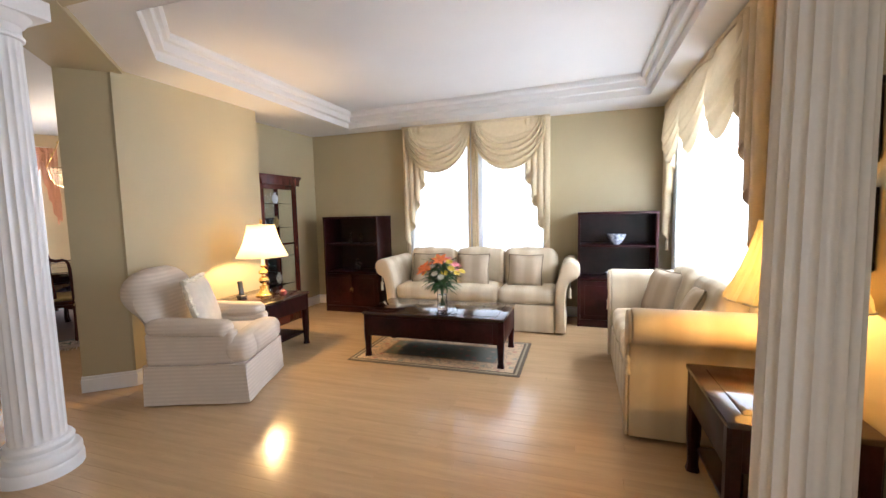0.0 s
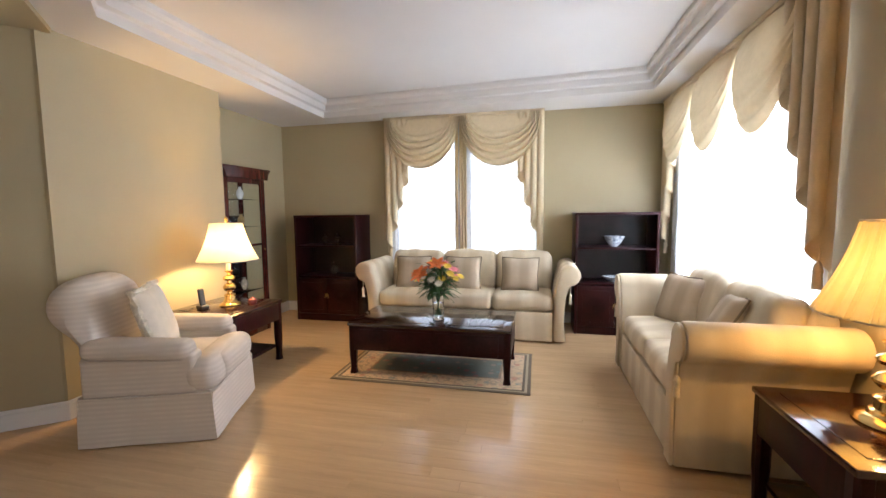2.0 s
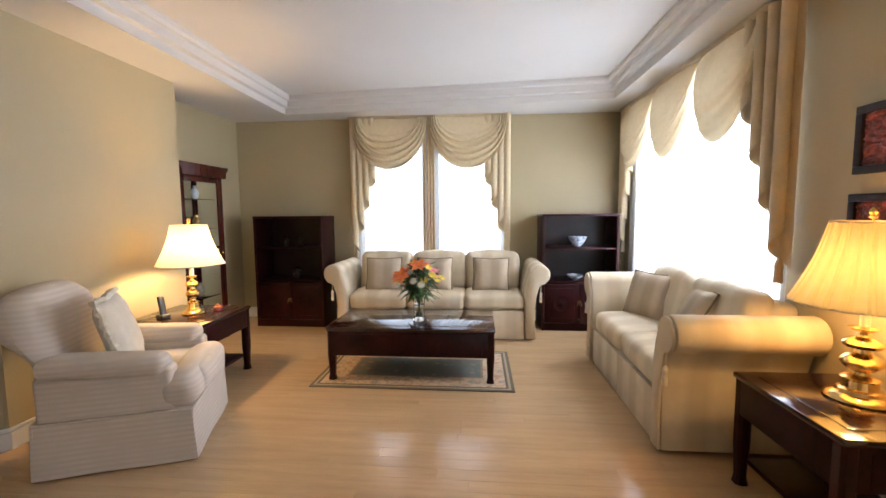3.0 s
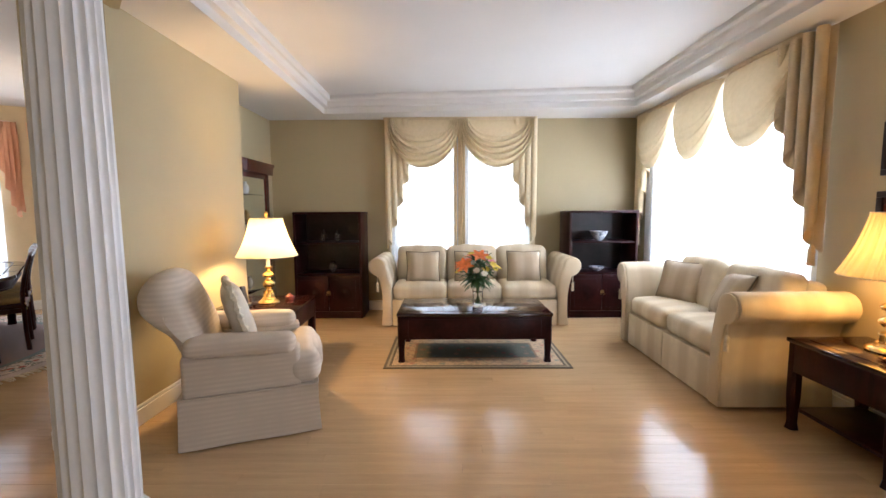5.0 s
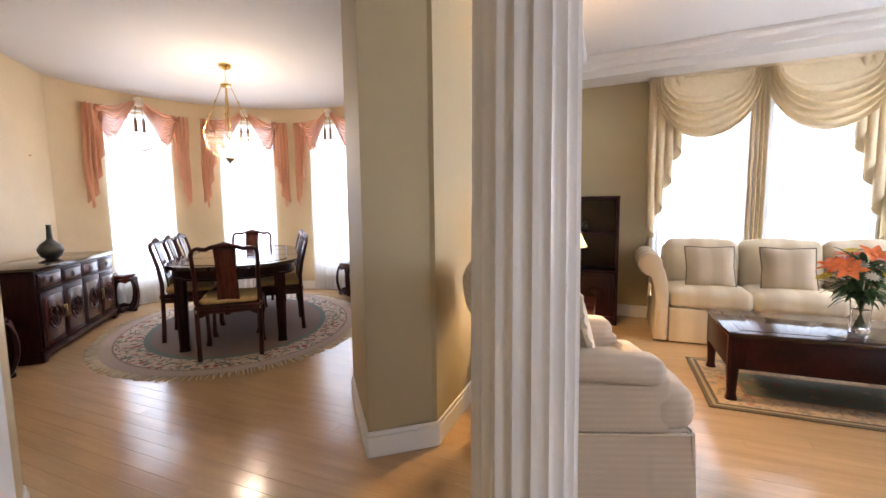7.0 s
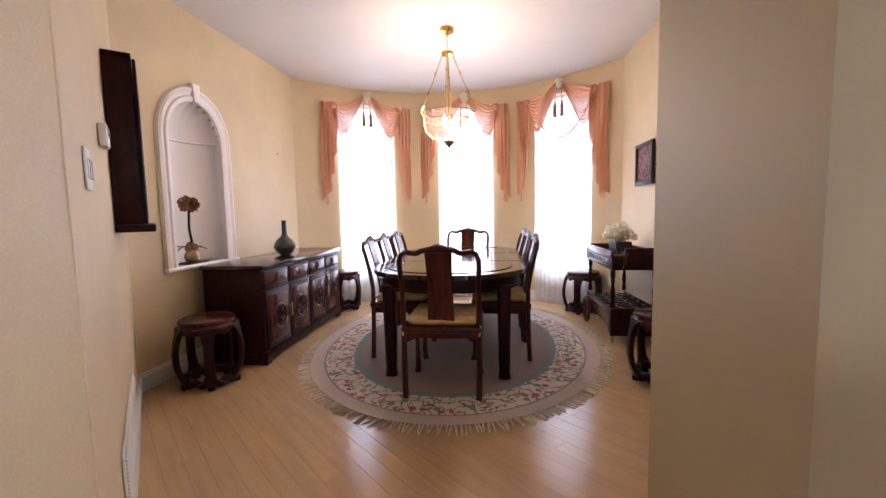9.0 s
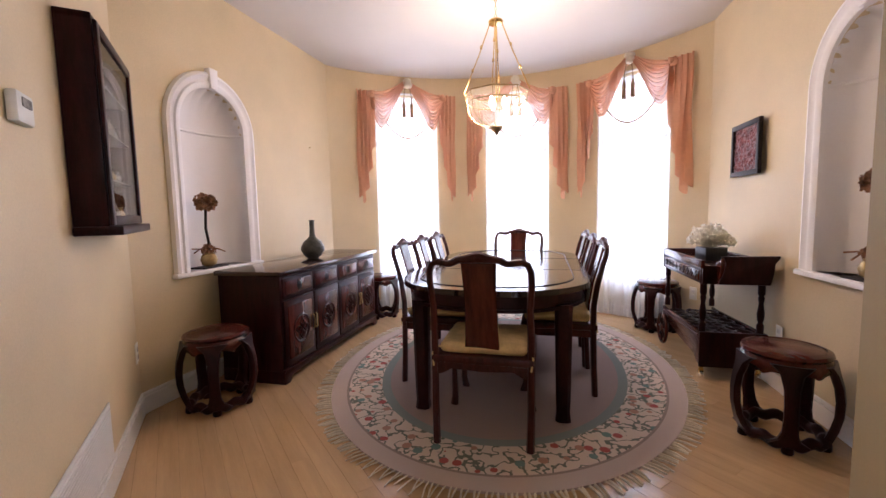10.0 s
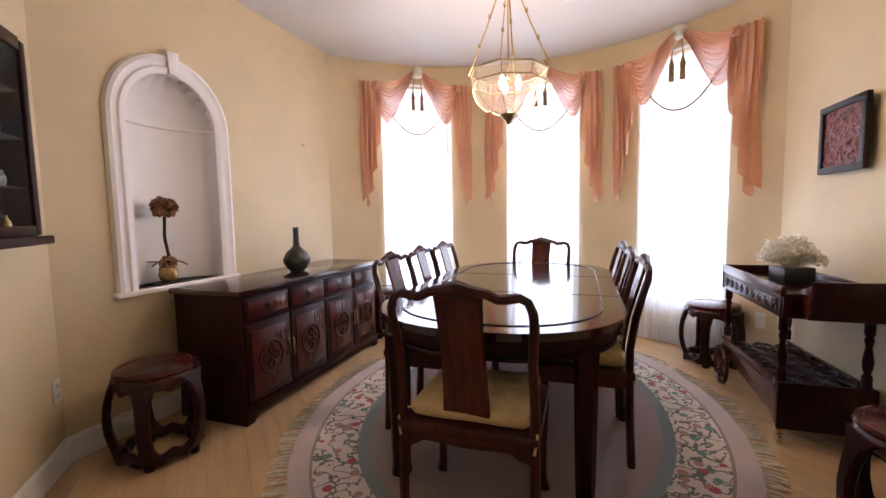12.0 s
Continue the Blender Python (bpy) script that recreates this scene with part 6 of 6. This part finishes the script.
def outlet(m):
    ob = thing("wall_outlet", m, "white double wall outlet", "outlet", "wall outlets")
    part("plate", box(-0.036, 0.036, -0.007, -0.002, -0.058, 0.058, 0.003), PLASTIC, ob)
    for z in (-0.022, 0.022):
        part("socket", box(-0.016, 0.016, -0.010, -0.006, z - 0.014, z + 0.014, 0.004), PORCELAIN, ob)


outlet(on_entry(2.15, 0.39))
outlet(din(1.755, -0.25, 0.36, -90))
outlet(din(*bow_point(52.5, 2.247), 0.36, -52.5))
outlet(pose(-3.478, 2.95, 0.36, 0, 0, 90))
nail = part("nail", tube([(0, 0.004, 0), (0, -0.02, 0.004)], 0.004, 8), OLD_BRASS)
nail.matrix_world = din(-1.955, 0.59, 1.83, 90)
tagged(nail, "bare picture nail sticking out of the cream wall", "nail")

# carved pictures by the window of the living room
carved_picture(pose(1.018, 2.16, 1.52, 0, 0, -90), 0.44, 0.31, "long carved wooden relief in a dark frame")
carved_picture(pose(1.018, 2.16, 1.12, 0, 0, -90), 0.46, 0.31, "long carved wooden relief in a dark frame")

# glazed display case in the alcove, front towards +x
cc = thing("curio_cabinet", pose(-3.70, 4.25, 0, 0, 0, 90), "tall dark wooden curio cabinet with glass doors and shelves", "cabinet")
w, d, h = 0.66, 0.33, 1.86
for sx in (-1, 1):
    for sy in (-1, 1):
        part("post", box(sx * (w / 2 - 0.02) - 0.02, sx * (w / 2 - 0.02) + 0.02, sy * (d / 2 - 0.02) - 0.02, sy * (d / 2 - 0.02) + 0.02, 0, h - 0.05, 0.003), ROSE_RED, cc)
part("plinth", box(-w / 2 + 0.005, w / 2 - 0.005, -d / 2 + 0.005, d / 2 - 0.005, 0.0, 0.16, 0.006), ROSE_RED, cc)
part("cornice", prism([(-w / 2 - 0.055, h), (-w / 2 - 0.05, h - 0.02), (-w / 2 - 0.015, h - 0.055), (-w / 2, h - 0.12), (w / 2, h - 0.12), (w / 2 + 0.015, h - 0.055), (w / 2 + 0.05, h - 0.02), (w / 2 + 0.055, h)], -d / 2 - 0.05, d / 2 - 0.005, None, None, 0.004), ROSE_RED, cc)
part("back_panel", box(-w / 2 + 0.03, w / 2 - 0.03, d / 2 - 0.02, d / 2 - 0.008, 0.15, h - 0.1, 0), MIRROR, cc, "mirrored back")
for z in (0.50, 0.86, 1.22, 1.52):
    sh = part("shelf", box(-w / 2 + 0.03, w / 2 - 0.03, -d / 2 + 0.03, d / 2 - 0.025, z - 0.006, z, 0.001), CURIO_GLASS, cc, "glass shelf")
    sh.visible_shadow = False
f = bmesh.new()
for x0, x1, z0, z1 in ((-w / 2 + 0.04, -w / 2 + 0.075, 0.16, h - 0.12), (w / 2 - 0.075, w / 2 - 0.04, 0.16, h - 0.12), (-w / 2 + 0.075, w / 2 - 0.075, 0.16, 0.21), (-w / 2 + 0.075, w / 2 - 0.075, h - 0.17, h - 0.12), (-w / 2 + 0.075, w / 2 - 0.075, 1.0, 1.025)):
    box(x0, x1, -d / 2 + 0.002, -d / 2 + 0.022, z0, z1, 0.003, f)
door = part("door", f, ROSE_RED, cc)
g = part("pane", box(-w / 2 + 0.07, w / 2 - 0.07, -d / 2 + 0.010, -d / 2 + 0.014, 0.2, h - 0.16, 0), CURIO_GLASS, door)
g.visible_shadow = False
for s in (-1, 1):
    g = part("side_pane", box(s * (w / 2 - 0.012), s * (w / 2 - 0.016), -d / 2 + 0.04, d / 2 - 0.04, 0.16, h - 0.12, 0), CURIO_GLASS, cc)
    g.visible_shadow = False
part("knob", lathe([(0.006, 0), (0.01, 0.012), (0.004, 0.02)], 10, None, pose(w / 2 - 0.055, -d / 2 + 0.002, 0.95, 90)), BRASS, cc)
for z, mats in ((0.5, (PORCELAIN, PEWTER)), (0.86, (PEWTER, BLUEWARE)), (1.22, (PORCELAIN, OLD_BRASS)), (1.52, (BLUEWARE, PORCELAIN))):
    for k, mt in enumerate(mats):
        o = ornament("figurine", 0, 0, 0, 0.04, 0.14, mt, "small glazed figurine on a glass shelf", 0, "ornament")
        o.matrix_world = pose(-3.70, 4.25, 0, 0, 0, 90) @ pose(-0.12 + 0.24 * k, 0.0, z)
        tagged(o, group="figurines in the curio cabinet")

# bouquet on the coffee table
rng = random.Random(21)
bq = thing("flower_vase", pose(-1.26, 3.69, 0.449), "glass vase with orange lilies and mixed flowers", "vase of flowers")
part("glass_vase", lathe([(0.0, 0.0), (0.048, 0.0), (0.05, 0.01), (0.046, 0.10), (0.055, 0.215), (0.050, 0.215), (0.042, 0.10), (0.044, 0.02), (0.0, 0.018)], 28, None, None, False), CLEAR, bq)
part("water", lathe([(0.0, 0.019), (0.043, 0.021), (0.041, 0.10), (0.044, 0.14), (0.0, 0.14)], 24, None, None, False), WATER, bq)
heads = []
t = bmesh.new()
for i in range(24):
    a, r = i * 2.4, 0.025 + 0.175 * math.sqrt((i + 0.5) / 24)
    z = 0.53 - 1.0 * r + rng.uniform(-0.03, 0.05)
    head = Vector((r * math.cos(a), r * math.sin(a) * 0.85, z))
    heads.append(head)
    tube([(-0.02 * math.cos(a), -0.02 * math.sin(a), 0.03), (0.015 * math.cos(a), 0.015 * math.sin(a), 0.18), head * 0.7 + Vector((0, 0, 0.10)), head], 0.003, 5, t)
tagged(part("stems", t, STEM, bq), kind="stuff")


def leafy(bm, base, d, L, wd):
    m = Matrix.Translation(base) @ d.to_track_quat("Y", "Z").to_matrix().to_4x4()
    sheet(lambda u, v: ((u - 0.5) * wd * math.sin(math.pi * min(0.98, 0.08 + v * 0.92)) ** 0.8, v * L, -0.3 * L * v * v + 0.25 * wd * abs(u - 0.5)), 2, 6, bm, m)


t = bmesh.new()
for i in range(170):
    a, e = rng.uniform(0, 6.28), rng.uniform(-0.5, 0.9)
    d = Vector((math.cos(a) * math.cos(e), math.sin(a) * math.cos(e), math.sin(e)))
    leafy(t, Vector((0.05 * math.cos(a), 0.05 * math.sin(a), rng.uniform(0.19, 0.44))), d, rng.uniform(0.08, 0.16), rng.uniform(0.018, 0.035))
tagged(part("leaves", t, LEAF, bq, "dark green leaves"), kind="stuff")
for i, hd in enumerate(heads):
    side = hd.x
    mt, size = (ORANGE, 0.105) if (side < 0.01 and hd.z > 0.36 and i % 3 != 1) else ((PINK, 0.075) if i % 4 == 0 else ((YELLOW, 0.048) if i % 4 in (1, 2) else (IVORY, 0.045)))
    t = bmesh.new()
    n = 6 if mt is ORANGE else 12
    tilt = Vector((hd.x, hd.y - 0.12, 0.30)).normalized().to_track_quat("Z", "Y").to_matrix().to_4x4()
    for k in range(n):
        aa = 2 * math.pi * k / n
        leafy(t, Vector((0, 0, 0)), Vector((math.cos(aa), math.sin(aa), 0.55)), size * 0.85, size * (0.42 if mt is ORANGE else 0.28))
    lathe([(0.0, 0), (size * 0.16, 0.002), (size * 0.14, size * 0.14), (0.0, size * 0.18)], 8, t, None, False)
    t.transform(Matrix.Translation(hd) @ tilt)
    part("flower", t, mt, bq, {ORANGE: "orange lily", PINK: "pink bloom", YELLOW: "small yellow daisy", IVORY: "pale bloom"}[mt])

# on the side table
ph = thing("cordless_phone", pose(-3.18, 3.20, 0.563, 0, 0, 70), "black and silver cordless phone standing in its cradle", "phone")
part("cradle", pad(0.075, 0.085, 0.035, 0.012, 0, 0, None, pose(0, 0, 0.0175)), BLACK, ph)
part("handset", pad(0.048, 0.028, 0.15, 0.012, 0, 0, None, pose(0, 0.01, 0.10, -12)), BLACK, ph)
part("keypad", box(-0.018, 0.018, -0.006, 0.0, 0.045, 0.10, 0.002, None, 1, pose(0, -0.002, 0.01, -12)), PEWTER, ph)
part("screen", box(-0.016, 0.016, -0.006, 0.0, 0.115, 0.145, 0.002, None, 1, pose(0, 0.0, 0.01, -12)), PORCELAIN, ph)
part("phone_cord", tube([(0, 0.04, 0.01), (-0.05, 0.09, 0.006), (-0.10, 0.06, 0.006), (-0.16, 0.10, 0.006)], 0.003, 6), BLACK, ph)
lc = part("lamp_cord", tube([(-3.455, 2.955, 0.36), (-3.43, 2.97, 0.33), (-3.42, 3.0, 0.12), (-3.43, 3.1, 0.02), (-3.40, 3.3, 0.008), (-3.42, 3.6, 0.008), (-3.3, 3.9, 0.008)], 0.004, 6), BLACK)
tagged(lc, "thin black lamp cord running down to the floor", "cord")
tb = part("lacquer_box", lathe([(0.0, 0), (0.035, 0), (0.04, 0.012), (0.036, 0.032), (0.015, 0.045), (0.01, 0.055), (0.0, 0.056)], 20, None, None, False), REDLACQUER)
tb.matrix_world = pose(-2.93, 3.50, 0.563)
tagged(tb, "small red lidded box beside the lamp", "box")

# white casing and a framed mirror on the hall side of the entry
cs = bmesh.new()
slab([(-4.432, 0.935), (-4.415, 0.94), (-4.478, 1.115), (-4.497, 1.107)], 0, 2.75, cs, None, 0.003)
structure("trim", cs, TRIM, "white painted casing at the wall's end")
mr = thing("wall_mirror", pose(-4.436, 0.55, 1.35, 0, 0, 90), "large mirror in a narrow white frame on the hall wall", "mirror")
for x0, x1, z0, z1 in ((-0.33, 0.33, -0.36, -0.32), (-0.33, 0.33, 0.50, 0.54), (-0.33, -0.29, -0.32, 0.50), (0.29, 0.33, -0.32, 0.50)):
    part("frame_side", box(x0, x1, -0.026, -0.002, z0, z1, 0.004), TRIM, mr)
part("mirror_glass", box(-0.295, 0.295, -0.014, -0.006, -0.325, 0.505, 0), MIRROR, mr)

# floor boards along x
rng = random.Random(9)
BW, BL = 0.088, 1.55


def inside(v):
    """Boards end under the outer walls."""
    v.x = max(-4.6 if v.y < 1.0 else -9.4, min(1.2, v.x))
    v.y = max(-1.76, min(6.6, v.y))
    return v


board = None
rv, rf = [], []
rows = int(8.744 / BW)
count = 0
for j in range(rows):
    y = -1.794 + BW * (j + 0.5)
    off = rng.uniform(0, BL)
    for k in range(9):
        x = -10.6 + off + BL * k + BL / 2
        if x - BL / 2 > 1.5 or x + BL / 2 < -9.9:
            continue
        if (x < -5.5 and y < 0.9) or (x - BL / 2 > 1.15) or (x > -3.0 and y > 5.62):
            continue
        near = -5.4 < x < 0.35 and 0.4 < y < 4.6 and count < 300 and not (x < -3.9 and y > 4.0)
        tilt = rng.uniform(-0.045, 0.045)
        m = pose(x, y, -0.0002, tilt, rng.uniform(-0.004, 0.004), 0)
        if near:
            count += 1
            if board is None:
                board = part("board", box(-BL / 2 + 0.0004, BL / 2 - 0.0004, -BW / 2 + 0.0003, BW / 2 - 0.0003, -0.0125, 0, 0.0004, None, 1), FLOORING, floor, smooth=0)
                board.matrix_basis = m
            else:
                again(board, m, floor)
        else:
            b0 = len(rv)
            for sx, sy, z in ((-1, -1, -0.0125), (1, -1, -0.0125), (1, 1, -0.0125), (-1, 1, -0.0125), (-1, -1, -0.0007), (1, -1, -0.0007), (1, 1, -0.0007), (-1, 1, -0.0007)):
                rv.append(inside(m @ Vector((sx * (BL / 2 - 0.0004), sy * (BW / 2 - 0.0003), z))))
            for sx, sy in ((-1, -1), (1, -1), (1, 1), (-1, 1)):
                rv.append(inside(m @ Vector((sx * (BL / 2 - 0.001), sy * (BW / 2 - 0.0009), 0))))
            rf += [tuple(b0 + i for i in q) for q in ((0, 1, 5, 4), (1, 2, 6, 5), (2, 3, 7, 6), (3, 0, 4, 7), (4, 5, 9, 8), (5, 6, 10, 9), (6, 7, 11, 10), (7, 4, 8, 11), (8, 9, 10, 11))]
me = bpy.data.meshes.new("boards")
me.from_pydata([tuple(v) for v in rv], [], rf)
me.materials.append(FLOORING)
far = new("boards", me)
far.parent = floor
tagged(far, kind="stuff")
